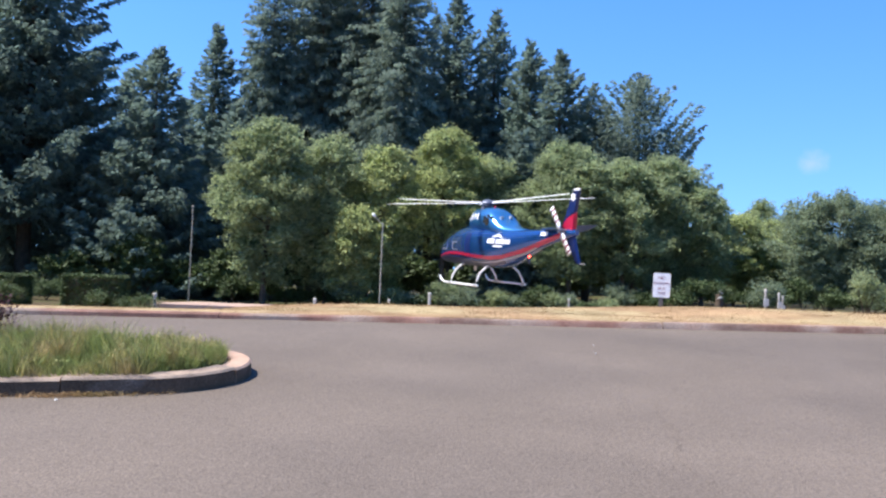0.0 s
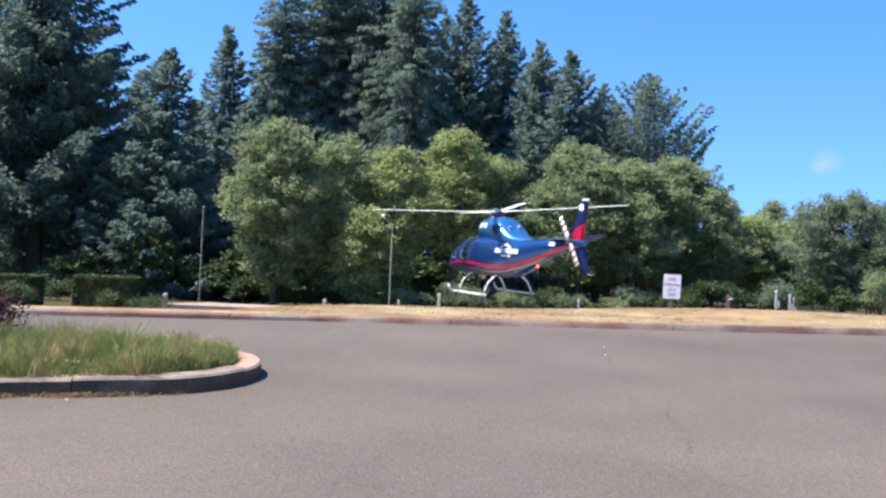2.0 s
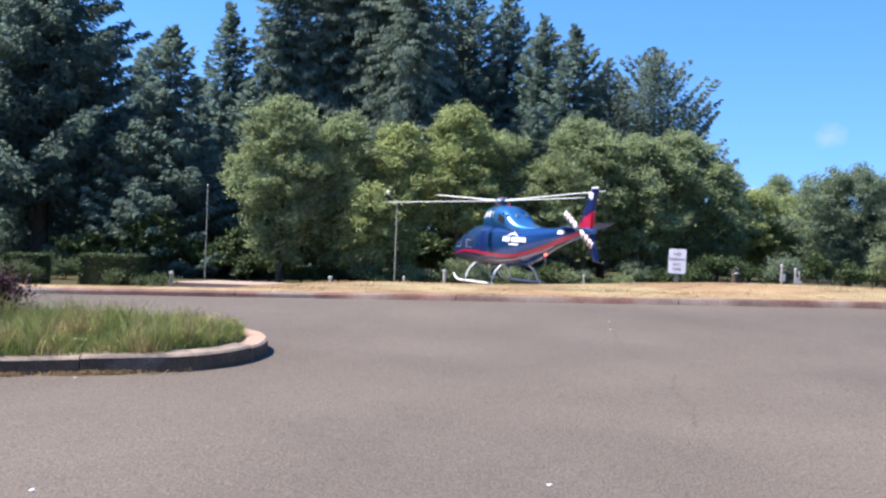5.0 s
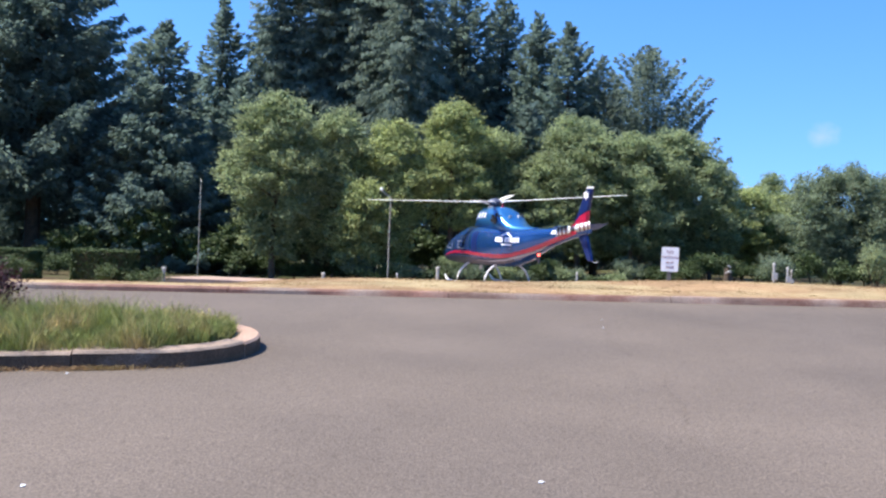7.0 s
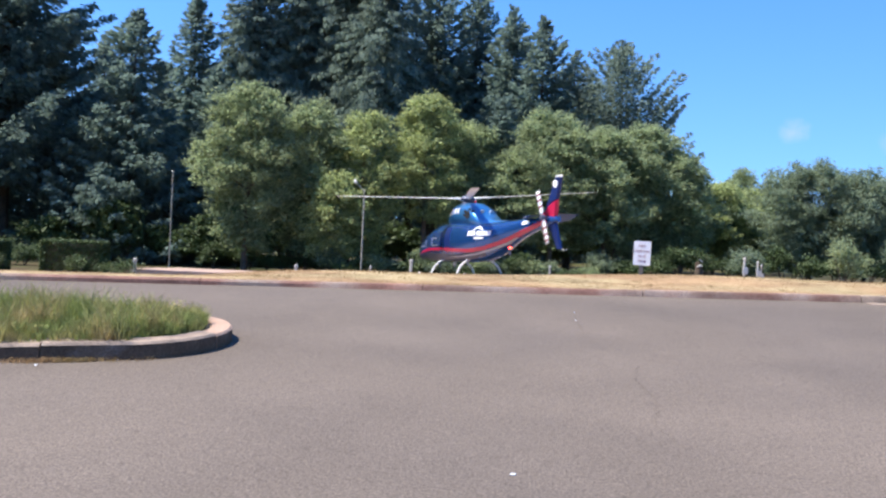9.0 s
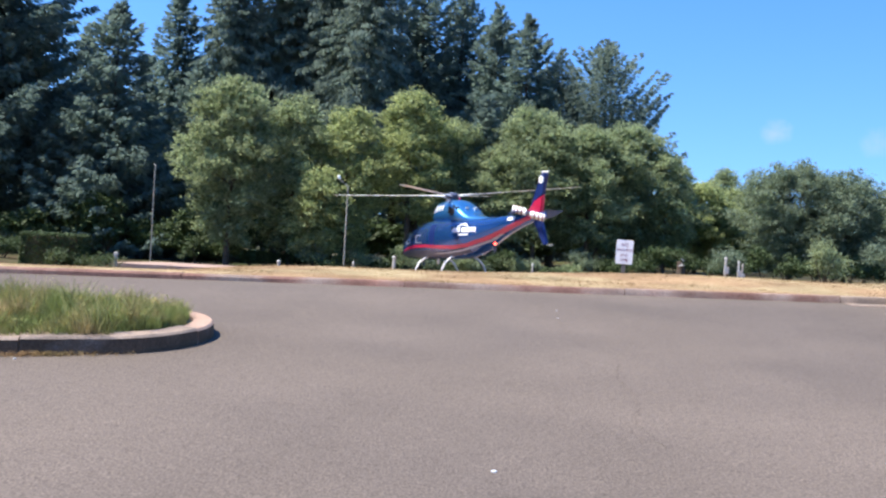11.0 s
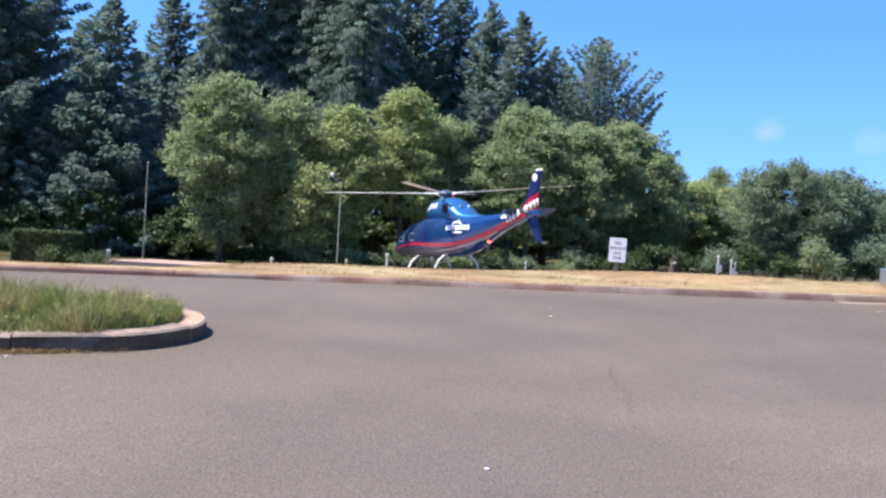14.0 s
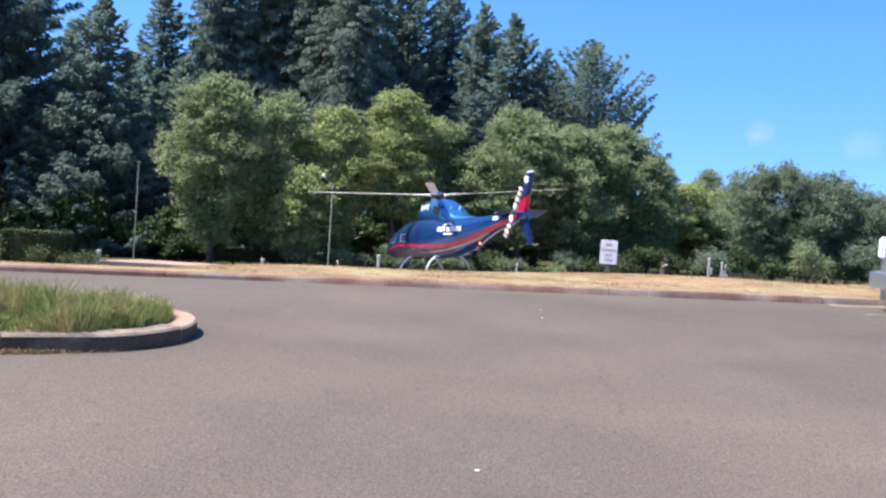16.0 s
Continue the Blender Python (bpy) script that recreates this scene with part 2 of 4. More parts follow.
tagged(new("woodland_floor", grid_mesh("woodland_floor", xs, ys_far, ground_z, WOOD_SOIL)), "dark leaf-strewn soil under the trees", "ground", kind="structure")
lot_xs, lot_ys = np.arange(-60, 61, 2.0), np.concatenate([np.arange(-50, 8, 2.0), np.arange(8, 12.6, 0.5), [12.66]])
tagged(new("road", grid_mesh("road", lot_xs, lot_ys, lot_z, ASPHALT)), "worn warm-grey asphalt of a sloping car park", "road", kind="structure")


def hump(bm, x0, x1, lift, prof, nx=6):
    """A kerb stone along x: prof is a list of (y, height over the road)."""
    rings = [[(x, y, float(lot_z(x, KERB_Y)) + z + lift + (float(gutter_dip(x)) if z > 0.06 else 0)) for y, z in prof] for x in np.linspace(x0, x1, nx)]
    return loft(bm, rings)


kerb = tagged(new("kerb"), "faded red-painted concrete kerb along the dry verge", "kerb", kind="structure")
KERB_PROFILE = [(KERB_Y, -0.12), (KERB_Y + 0.012, 0.05), (KERB_Y + 0.035, 0.075), (KERB_Y + 0.17, 0.08), (KERB_Y + 0.17, -0.12)]
x = -36.0
while x < 36.0:
    part("kerb_stone", hump(bmesh.new(), x + 0.006, x + 2.994, random.uniform(-0.006, 0.006), KERB_PROFILE), RED_KERB if x < 5.5 else CONCRETE, kerb)
    x += 3.0
# thin dark cracks in the asphalt
CRACK = material("asphalt_crack", (0.129, 0.104, 0.085), 0.95, vary=0.2, scale=8.0, spec=0.1)
for k, pts in enumerate((((1.72, 10.1), (1.66, 9.4), (1.70, 8.7)), ((1.86, 7.9), (1.72, 7.3), (1.74, 6.7), (1.56, 6.0), (1.60, 5.4)), ((-0.6, 10.9), (0.2, 10.8), (0.9, 10.95)))):
    bm = bmesh.new()
    q = []
    for a, c in zip(pts, pts[1:]):
        for t in np.linspace(0, 1, 12, endpoint=False):
            q.append((a[0] + (c[0] - a[0]) * t + random.gauss(0, 0.012), a[1] + (c[1] - a[1]) * t))
    ring = [[(x - w, y, float(lot_z(x, y)) + 0.003) for x, y in q] for w in (-0.0025, 0.0025)]
    va, vb = [[bm.verts.new(p) for p in r] for r in ring]
    for i in range(len(q) - 1):
        bm.faces.new((va[i], va[i + 1], vb[i + 1], vb[i]))
    tagged(new("road_crack", bm_mesh("road_crack", bm, CRACK)), "thin dark crack in the worn asphalt", "crack", kind="structure")
WORN_LINE = material("worn_line", (0.24, 0.215, 0.20), 0.9, vary=0.3, scale=4.0, fine=0.3, fine_scale=40.0, other=(0.16, 0.14, 0.13), other_scale=3.0, spec=0.2)
# pale concrete gutter and a worn parking line by the silver car
gutter = bmesh.new()
prism(gutter, [(6.05, 12.34), (12.0, 12.28), (12.0, 12.56), (6.05, 12.56)], "z", -0.05, 0.006)
for v in gutter.verts:
    v.co.z += float(lot_z(v.co.x, v.co.y))
tagged(new("gutter", bm_mesh("gutter", gutter, CONCRETE)), "pale concrete gutter apron at the foot of the kerb", "gutter", kind="structure")
line = bmesh.new()
prism(line, [(6.15, 11.60), (11.0, 11.53), (11.0, 11.61), (6.15, 11.68)], "z", -0.02, 0.006)
for v in line.verts:
    v.co.z += float(lot_z(v.co.x, v.co.y))
tagged(new("parking_line", bm_mesh("parking_line", line, WORN_LINE)), "worn white painted parking line on asphalt", "marking", kind="structure")

# ---------------------------------------------------------------- planted island with its kerb
ISLE_C, ISLE_R, ISLE_A = Vector((-2.585, 8.47)), 0.875, radians(10.5)
ISLE_U, ISLE_V = Vector((math.cos(ISLE_A), math.sin(ISLE_A))), Vector((-math.sin(ISLE_A), math.cos(ISLE_A)))


def isle_at(s, off):
    """A place s metres along the island's edge from the tip's near side (negative: along the near straight), off metres outwards."""
    half = math.pi * ISLE_R
    r = ISLE_R + off
    if s < 0:
        p = ISLE_C + ISLE_U * s - ISLE_V * r
    elif s < half:
        a = s / ISLE_R - math.pi / 2
        p = ISLE_C + (ISLE_U * math.cos(a) + ISLE_V * math.sin(a)) * r
    else:
        p = ISLE_C - ISLE_U * (s - half) + ISLE_V * r
    return p


island = tagged(new("island"), "raised planted island edged with worn concrete kerb", "traffic island", kind="structure")
half = math.pi * ISLE_R
cuts = [-9.0, -6.6, -3.9, -0.62, 0.9, half - 0.9, half + 0.4, half + 2.8, half + 5.2, half + 9.0]
for s0, s1 in zip(cuts, cuts[1:]):
    bm = bmesh.new()
    rings = []
    lift = random.uniform(-0.006, 0.006)
    for s in np.linspace(s0 + 0.006, s1 - 0.006, 16):
        ring = []
        for off, h in ((0.0, -0.1), (-0.010, 0.118), (-0.030, 0.138), (-0.19, 0.145), (-0.21, 0.125), (-0.21, -0.1)):
            p = isle_at(s, off)
            ring.append((p.x, p.y, float(lot_z(p.x, p.y)) + h + lift + 0.004 * noise.noise(Vector((s * 3, off * 9, 2)))))
        rings.append(ring)
    loft(bm, rings)
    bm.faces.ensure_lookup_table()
    # outer faces get the darker tone that carries scuffs and painted shade
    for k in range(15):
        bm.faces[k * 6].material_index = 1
    part("kerb_stone", bm, [WARM_KERB if 0.5 < s0 < half + 1 else CONCRETE, SCUFFED_SHADED], island)
bm = bmesh.new()
soil = [isle_at(s, -0.205) for s in np.concatenate([[-9.0], np.linspace(0, half, 20), [half + 9.0]])]
prism(bm, [(p.x, p.y) for p in soil], "z", 0.0, 0.115)
bmesh.ops.triangulate(bm, faces=bm.faces)
for v in bm.verts:
    v.co.z += float(lot_z(v.co.x, v.co.y))
part("soil", bm, DRY_SOIL, island)


# ---------------------------------------------------------------- grass
def blades(pos, height, width, lean, rng, droop=0.4):
    """Bent grass blades, two quads each."""
    n = len(pos)
    a = rng.uniform(0, 2 * np.pi, n)
    side = np.stack([np.cos(a), np.sin(a), np.zeros(n)], -1) * width[:, None] / 2
    b = rng.uniform(0, 2 * np.pi, n)
    tip = np.stack([np.cos(b), np.sin(b), np.zeros(n)], -1) * (lean * height)[:, None]
    up = np.zeros((n, 3))
    up[:, 2] = height
    mid = pos + up * 0.6 + tip * droop
    end = pos + up + tip
    v = np.stack([pos - side, pos + side, mid + side * 0.8, mid - side * 0.8, end + side * 0.15, end - side * 0.15], 1).reshape(-1, 3)
    i = np.arange(n)[:, None] * 6
    f = np.concatenate([i + np.array([0, 1, 2, 3]), i + np.array([3, 2, 4, 5])])
    return v, f


rng = np.random.default_rng(3)
n = 38000
s = -rng.uniform(-0.80, 4.4, n)
w = rng.uniform(-1, 1, n)
lim = np.where(s > 0, np.sqrt(np.clip(1 - (s / 0.82) ** 2, 0, 1)), 1.0) * np.where((w < 0) & (s < 0.1), 0.80, 0.69)
px = ISLE_C.x + ISLE_U.x * s * 0.78 + ISLE_V.x * w * lim
py = ISLE_C.y + ISLE_U.y * s * 0.78 + ISLE_V.y * w * lim
clump = np.array([noise.noise(Vector((a * 1.6, b * 1.6, 0))) for a, b in zip(px, py)])
pos = np.stack([px, py, lot_z(px, py) + 0.12], -1)
tuft = np.array([noise.noise(Vector((a * 6.0, b * 6.0, 4))) for a, b in zip(px, py)])
hgt = rng.uniform(0.05, 0.245, n) * (1 + 0.7 * clump) * (1 + 0.7 * tuft) * (1 + 0.15 * np.exp(-((s + 1.5) / 0.9) ** 2)) * np.where(s > 0.3, 0.8, 1.0) * np.where(lim * (1 - np.abs(w)) < 0.1, 0.7, 1)
v, f = blades(pos, hgt, rng.uniform(0.004, 0.009, n), rng.uniform(0.1, 0.9, n), rng)
tagged(new("island_grass", np_mesh("island_grass", v, f, GREEN_BLADE)), "tufty green and straw grass growing on the island", "grass", kind="stuff")
n = 9000
s = -rng.uniform(-0.72, 4.2, n)
w = rng.uniform(-1, 1, n)
lim = np.where(s > 0, np.sqrt(np.clip(1 - (s / 0.80) ** 2, 0, 1)), 1.0) * 0.68
px = ISLE_C.x + ISLE_U.x * s * 0.78 + ISLE_V.x * w * lim
py = ISLE_C.y + ISLE_U.y * s * 0.78 + ISLE_V.y * w * lim
tall = np.array([max(0.0, 0.5 + noise.noise(Vector((a * 5.0, b * 5.0, 9)))) for a, b in zip(px, py)])
a = rng.uniform(0, 6.28, n)
size = rng.uniform(0.010, 0.026, n)
c = np.stack([px, py, lot_z(px, py) + 0.12 + rng.uniform(0.02, 0.24, n) * tall], -1)
e1 = np.stack([np.cos(a), np.sin(a), rng.uniform(-0.3, 0.5, n)], -1) * size[:, None]
e2 = np.stack([-np.sin(a), np.cos(a), rng.uniform(-0.5, 0.5, n)], -1) * (size * 0.5)[:, None]
v = np.stack([c - e1, c + e2, c + e1, c - e2], 1).reshape(-1, 3)
tagged(new("island_weeds", np_mesh("island_weeds", v, np.arange(n)[:, None] * 4 + np.arange(4), GREEN_BLADE)), "small-leaved green weeds among the island's grass", "weeds", kind="stuff")
n = 90000
px, py = rng.uniform(-10, 13, n), rng.uniform(12.72, 17.2, n)
over = rng.uniform(0, 1, n) < 0.035 * (1 + np.sin(px * 1.7) + np.sin(px * 0.61 + 1))  # tufts that hang over the kerb
py = np.where(over, rng.uniform(12.64, 12.75, n), py)
pos = np.stack([px, py, np.where(over, lot_z(px, 12.58) + gutter_dip(px) + 0.075, ground_z(px, py) - 0.005)], -1)
v, f = blades(pos, rng.uniform(0.006, 0.018, n), rng.uniform(0.003, 0.008, n), rng.uniform(0.2, 1.0, n), rng)
n = 2600
tx, ty = rng.uniform(-9, 12, n // 20), rng.uniform(12.8, 16.6, n // 20)
px, py = np.repeat(tx, 20) + rng.normal(0, 0.07, n), np.repeat(ty, 20) + rng.normal(0, 0.05, n)
pos = np.stack([px, py, ground_z(px, np.maximum(py, 12.76)) - 0.005], -1)
v2, f2 = blades(pos, rng.uniform(0.015, 0.05, n), rng.uniform(0.004, 0.009, n), rng.uniform(0.4, 1.4, n), rng)
v, f = np.concatenate([v, v2]), np.concatenate([f, f2 + len(v)])
tagged(new("dry_grass", np_mesh("dry_grass", v, f, DRY_BLADE)), "short sun-dried straw grass on the verge", "grass", kind="stuff")


# straw tufts rooted along the foot of the island's kerb
n = 900
s = np.concatenate([rng.normal(-0.45, 0.20, 450), rng.normal(-1.25, 0.12, 250), rng.uniform(-3, 0.3, 200)])
pp = [isle_at(a, abs(rng.normal(0, 0.03)) + 0.005) for a in s]
pos = np.array([(p.x, p.y, float(lot_z(p.x, p.y)) - 0.002) for p in pp])
v, f = blades(pos, rng.uniform(0.015, 0.05, n), rng.uniform(0.005, 0.010, n), rng.uniform(0.5, 1.6, n), rng)
tagged(new("kerb_weeds", np_mesh("kerb_weeds", v, f, DRY_BLADE)), "straw-coloured weeds along the foot of the kerb", "grass", kind="stuff")


# ---------------------------------------------------------------- foliage
def leaf_quads(p, size, rng, up=0.5, slim=0.55, out=None):
    """Rhombic leaves at the places p, with random turns that lean upwards or along out."""
    n = len(p)
    nrm = rng.normal(0, 1, (n, 3))
    nrm[:, 2] = np.abs(nrm[:, 2]) + up
    if out is not None:
        nrm += out
    nrm /= np.linalg.norm(nrm, axis=1, keepdims=True)
    t = rng.normal(0, 1, (n, 3))
    a = np.cross(nrm, t)
    a /= np.linalg.norm(a, axis=1, keepdims=True)
    b = np.cross(nrm, a)
    a *= size[:, None] / 2
    b *= size[:, None] / 2 * slim
    v = np.stack([p - a, p + b * 0.9 - a * 0.1, p + a, p - b * 0.9 - a * 0.1], 1).reshape(-1, 3)
    return v, np.arange(n)[:, None] * 4 + np.arange(4)


def crown_mesh(name, lobes, per_lobe, per_clump, leaf, mat, rng, spread=0.24):
    """A crown of leaf clumps on the shells of uneven lobes (centre, radii)."""
    out = []
    for c, r in lobes:
        c, r = np.asarray(c, float), np.asarray(r, float)
        k = max(6, int(per_lobe * (r[0] * r[2]) ** 0.75))
        d = rng.normal(0, 1, (k, 3))
        d /= np.linalg.norm(d, axis=1, keepdims=True)
        d[:, 2] = np.where(d[:, 2] < -0.15, -d[:, 2], d[:, 2])  # leaves hang on the upper side, the underside stays open
        q = c + d * r * rng.uniform(0.50, 1.22, k)[:, None]
        m = rng.integers(per_clump // 2, per_clump + 1, k)
        q = np.repeat(q, m, 0)
        q = q + rng.normal(0, 1, q.shape) * spread * np.array([1, 1, 0.6])
        out.append(q)
    p = np.concatenate(out)
    v, f = leaf_quads(p, rng.uniform(0.6, 1.3, len(p)) * leaf, rng)
    return np_mesh(name, v, f, mat)


def trunk_mesh(height, r, rng, limbs=6, reach=1.5, fork=0.3):
    bm = bmesh.new()
    w = rng.normal(0, 0.12, (6, 2))
    pts = [(w[i][0] * i * 0.25, w[i][1] * i * 0.25, height * i / 5 - (0.2 if i == 0 else 0)) for i in range(6)]
    tube(bm, pts, [r * 1.25, r, r * 0.85, r * 0.65, r * 0.42, r * 0.12], 8)
    for k in range(limbs):
        t = rng.uniform(fork, 0.85)
        z = height * t
        i = min(4, int(t * 5))
        bx, by = pts[i][0], pts[i][1]
        a, l = rng.uniform(0, 2 * math.pi), reach * rng.uniform(0.6, 1.1) * (1.1 - t * 0.6)
        e = [(bx + math.cos(a) * l * q, by + math.sin(a) * l * q, z + l * (0.5 * q + 0.3 * q * q)) for q in (0, 0.35, 0.7, 1)]
        tube(bm, e, [r * 0.45 * (1.1 - t), r * 0.34 * (1.1 - t), r * 0.22 * (1.1 - t), 0.012], 6)
    return bm_mesh("trunk", bm, BARK)


def broadleaf(name, x, y, top, half_w, mat, label, seed, low=0.10, leaf=0.17, dense=1.0, category="tree"):
    """A broad-leaved tree whose crown reaches nearly to the ground."""
    rng = np.random.default_rng(seed)
    z0 = float(ground_z(x, y))
    h = top - z0
    tree = new(name)
    tree.location = (x, y, z0)
    tagged(tree, label, category, "woodland edge")
    part("trunk", trunk_mesh(h * 0.86, 0.045 + 0.010 * h, rng, 8, half_w * 0.9), None, tree)
    lobes = []
    k = int(26 + 7 * half_w)
    for i in range(k):
        t = low + (0.97 - low) * ((i + 0.5) / k)
        rad = half_w * (0.62 + 0.5 * math.sin(math.pi * min(1, t * 0.9 + 0.05))) * (1.0 if t < 0.5 else max(0.34, math.sqrt(max(0, 1 - ((t - 0.5) / 0.52) ** 2))))
        a = i * 2.4 + rng.uniform(-0.5, 0.5)
        rad *= 0.38 + 0.62 * min(1.0, t / 0.5)
        s = rng.uniform(0.13, 0.40) * half_w + 0.10
        off = max(0, rad - s * 0.75) * rng.uniform(0.60, 1.16)
        lobes.append(((math.cos(a) * off, math.sin(a) * off * 0.8, h * t - s * 0.35 * (t > 0.85)), (s, s, s * rng.uniform(0.65, 0.95))))
    if mat is LEAF_GREY:  # upright shoots over the willow's top
        for i in range(22):
            a, q = rng.uniform(0, 6.28), rng.uniform(0.1, 0.8) * half_w
            lobes.append(((math.cos(a) * q, math.sin(a) * q, h * (1.0 - 0.25 * (q / half_w) ** 2) + rng.uniform(-0.2, 0.25)), (0.11, 0.11, 0.5)))
    for t in (0.45, 0.58, 0.70):
        lobes.append(((0, 0, h * t), (half_w * 0.5, half_w * 0.5, h * 0.12)))
    part("crown", crown_mesh("crown", lobes, 44 * dense, 26, leaf, mat, rng, 0.15), None, tree)
    return tree


def conifer(name, x, y, top, half_w, mat, label, seed, low=0.06, droop=0.35, spray=0.34, dense=1.0, power=0.85, upturn=0.5, hang=0.5, sprays=4):
    """A spruce-like tree: whorls of drooping boughs with needle sprays on both sides."""
    rng = np.random.default_rng(seed)
    z0 = float(ground_z(x, y))
    h = top - z0
    tree = new(name)
    tree.location = (x, y, z0)
    tagged(tree, label, "tree", "conifers")
    bm = bmesh.new()
    tube(bm, [(0, 0, -0.3), (0.02, 0, h * 0.3), (-0.03, 0.02, h * 0.65), (0, 0, h * 0.985)], [0.03 * h * 0.62, 0.013 * h, 0.007 * h, 0.012], 9)
    part("trunk", bm, BARK, tree)
    P, D, S = [], [], []
    # boughs stand free of any level, closer together where the tree is wide
    gap = 0.50 if h > 14 else 0.42
    count = int(h * (1 - low) / gap * 8.5 * dense)
    boughs = []
    for k in range(count):
        t = low + (1 - low) * (1 - math.sqrt(1 - (k + rng.uniform(0, 1)) / count) ** 1.25)
        boughs.append((t, k * 2.39996 + rng.normal(0, 0.35)))
    boughs += [(rng.uniform(0.80, 0.96), rng.uniform(0, 6.28)) for _ in range(22)]
    for t, a in boughs:
        t = min(t, 0.985)
        lump = 1 + 0.42 * noise.noise(Vector((math.cos(a) * 1.6, math.sin(a) * 1.6, t * h * 0.40 + seed)))
        L = half_w * ((1 - t) ** power) * rng.uniform(0.68, 1.14) * lump * min(1.0, 0.15 + (1 - t) / 0.20) + 0.08
        m = max(3, int(L / 0.19))
        q = np.linspace(0.03, 1, m) ** 0.75
        rad = L * q
        lift = min(1.0, max(0.0, (t - 0.62) / 0.33))
        drop = -L * droop * (1 - lift) * q ** 1.2 + L * upturn * np.clip(q - 0.55, 0, 1) + L * 0.50 * lift * q
        base = np.stack([np.cos(a) * rad, np.sin(a) * rad, h * t + drop], -1)
        lat = np.array([-math.sin(a), math.cos(a), 0])
        fwd = np.array([math.cos(a), math.sin(a), -0.20 + 0.5 * upturn + 0.9 * lift])
        w = 0.30 * L * (1.02 - q) * np.minimum(1, q * 3) + 0.16 * min(1.0, 0.25 + (1 - t) / 0.2)
        for k in range(sprays):
            sd = rng.uniform(-1, 1, m)
            pp = base + lat * (sd * w)[:, None] + rng.normal(0, 0.05, (m, 3))
            pp[:, 2] -= 0.10 * rng.uniform(0, 1, m) + 0.10 * np.abs(sd) * w
            dd = fwd * rng.uniform(0.5, 1.0, m)[:, None] + lat * sd[:, None] * 0.9
            dd[:, 2] -= rng.uniform(0.0, hang, m) * (1 - lift)
            P.append(pp), D.append(dd), S.append(rng.uniform(0.6, 1.25, m) * spray)
    m = 44
    zt = h * rng.uniform(0.93, 1.0, m)
    at = rng.uniform(0, 6.28, m)
    P.append(np.stack([np.cos(at) * 0.03, np.sin(at) * 0.03, zt], -1))
    D.append(np.stack([np.cos(at) * 0.7, np.sin(at) * 0.7, np.full(m, 0.8)], -1))
    S.append(spray * (0.25 + 1.0 * (1 - zt / h) / 0.07))
    P, D, S = np.concatenate(P), np.concatenate(D), np.concatenate(S)
    D /= np.linalg.norm(D, axis=1, keepdims=True)
    nrm = rng.normal(0, 0.6, P.shape) + np.array([0, 0, 0.7])
    B = np.cross(D, nrm)
    B /= np.linalg.norm(B, axis=1, keepdims=True)
    A = D * S[:, None]
    B = B * (S * 0.24)[:, None]
    sag = np.zeros_like(A)
    sag[:, 2] = -S * 0.12
    v = np.stack([P, P + A * 0.45 + B, P + A + sag, P + A * 0.45 - B], 1).reshape(-1, 3)
    part("crown", np_mesh("crown", v, np.arange(len(P))[:, None] * 4 + np.arange(4), mat), None, tree)
    return tree


# x, y, height of the top, half width
SPRUCES = [
    (-23.5, 52.0, 24.4, 9.2, NEEDLE), (-15.8, 50.0, 13.1, 5.0, NEEDLE), (-20.2, 58.0, 12.9, 4.2, NEEDLE), (-15.2, 60.0, 17.1, 4.3, NEEDLE),
    (-11.6, 60.0, 20.9, 5.6, NEEDLE_GREY), (-8.7, 62.0, 24.3, 6.4, NEEDLE_GREY), (-5.4, 62.0, 25.6, 6.6, NEEDLE_GREY), (-3.0, 58.0, 21.3, 5.0, NEEDLE_GREY),
    (0.3, 62.0, 20.7, 5.4, NEEDLE), (3.0, 64.0, 19.9, 5.4, NEEDLE), (5.1, 60.0, 16.8, 5.6, NEEDLE), (6.9, 58.0, 15.7, 5.6, NEEDLE),
    (9.2, 60.0, 14.2, 5.4, NEEDLE_GREY), (11.9, 58.0, 14.55, 6.2, NEEDLE_GREY), (3.8, 48.5, 9.1, 2.2, NEEDLE), (-8.7, 68.0, 24.3, 6.5, NEEDLE),
    (-1.2, 66.0, 20.2, 6.0, NEEDLE), (-17.6, 62.0, 12.5, 4.0, NEEDLE), (-28.0, 60.0, 16.0, 5.0, NEEDLE), (-12.6, 55.0, 11.0, 4.2, NEEDLE),
    # the last two stand unseen to the left, added to shade the wood
    (-22.5, 66.0, 13.5, 5.0, NEEDLE), (-17.0, 70.0, 13.0, 5.0, NEEDLE), (-33.0, 49.0, 23.0, 7.0, NEEDLE), (-31.5, 42.0, 21.0, 6.5, NEEDLE),
]
for i, (x, y, top, hw, mat) in enumerate(SPRUCES):
    weeping = mat is NEEDLE_GREY
    conifer("conifer", x, y, top, hw, mat,
            "tall grey-green conifer with drooping boughs" if weeping else "dark blue-green spruce with layered boughs", 40 + i,
            droop=-0.22 if i == 13 else 0.50 if weeping else 0.36, low=0.19 if i == 0 else 0.30 if y > 56 and x > -13 else 0.06, dense=1.25 if i == 13 else 1.6 if weeping else 1.1, spray=0.27 if weeping else 0.33,
            power=0.70 if weeping else 0.86, upturn=0.0 if weeping and i != 13 else 0.85, hang=2.2 if weeping and i != 13 else 0.9, sprays=11 if i == 0 else 5 if y > 65 or x < -20 else 9 if weeping else 10)

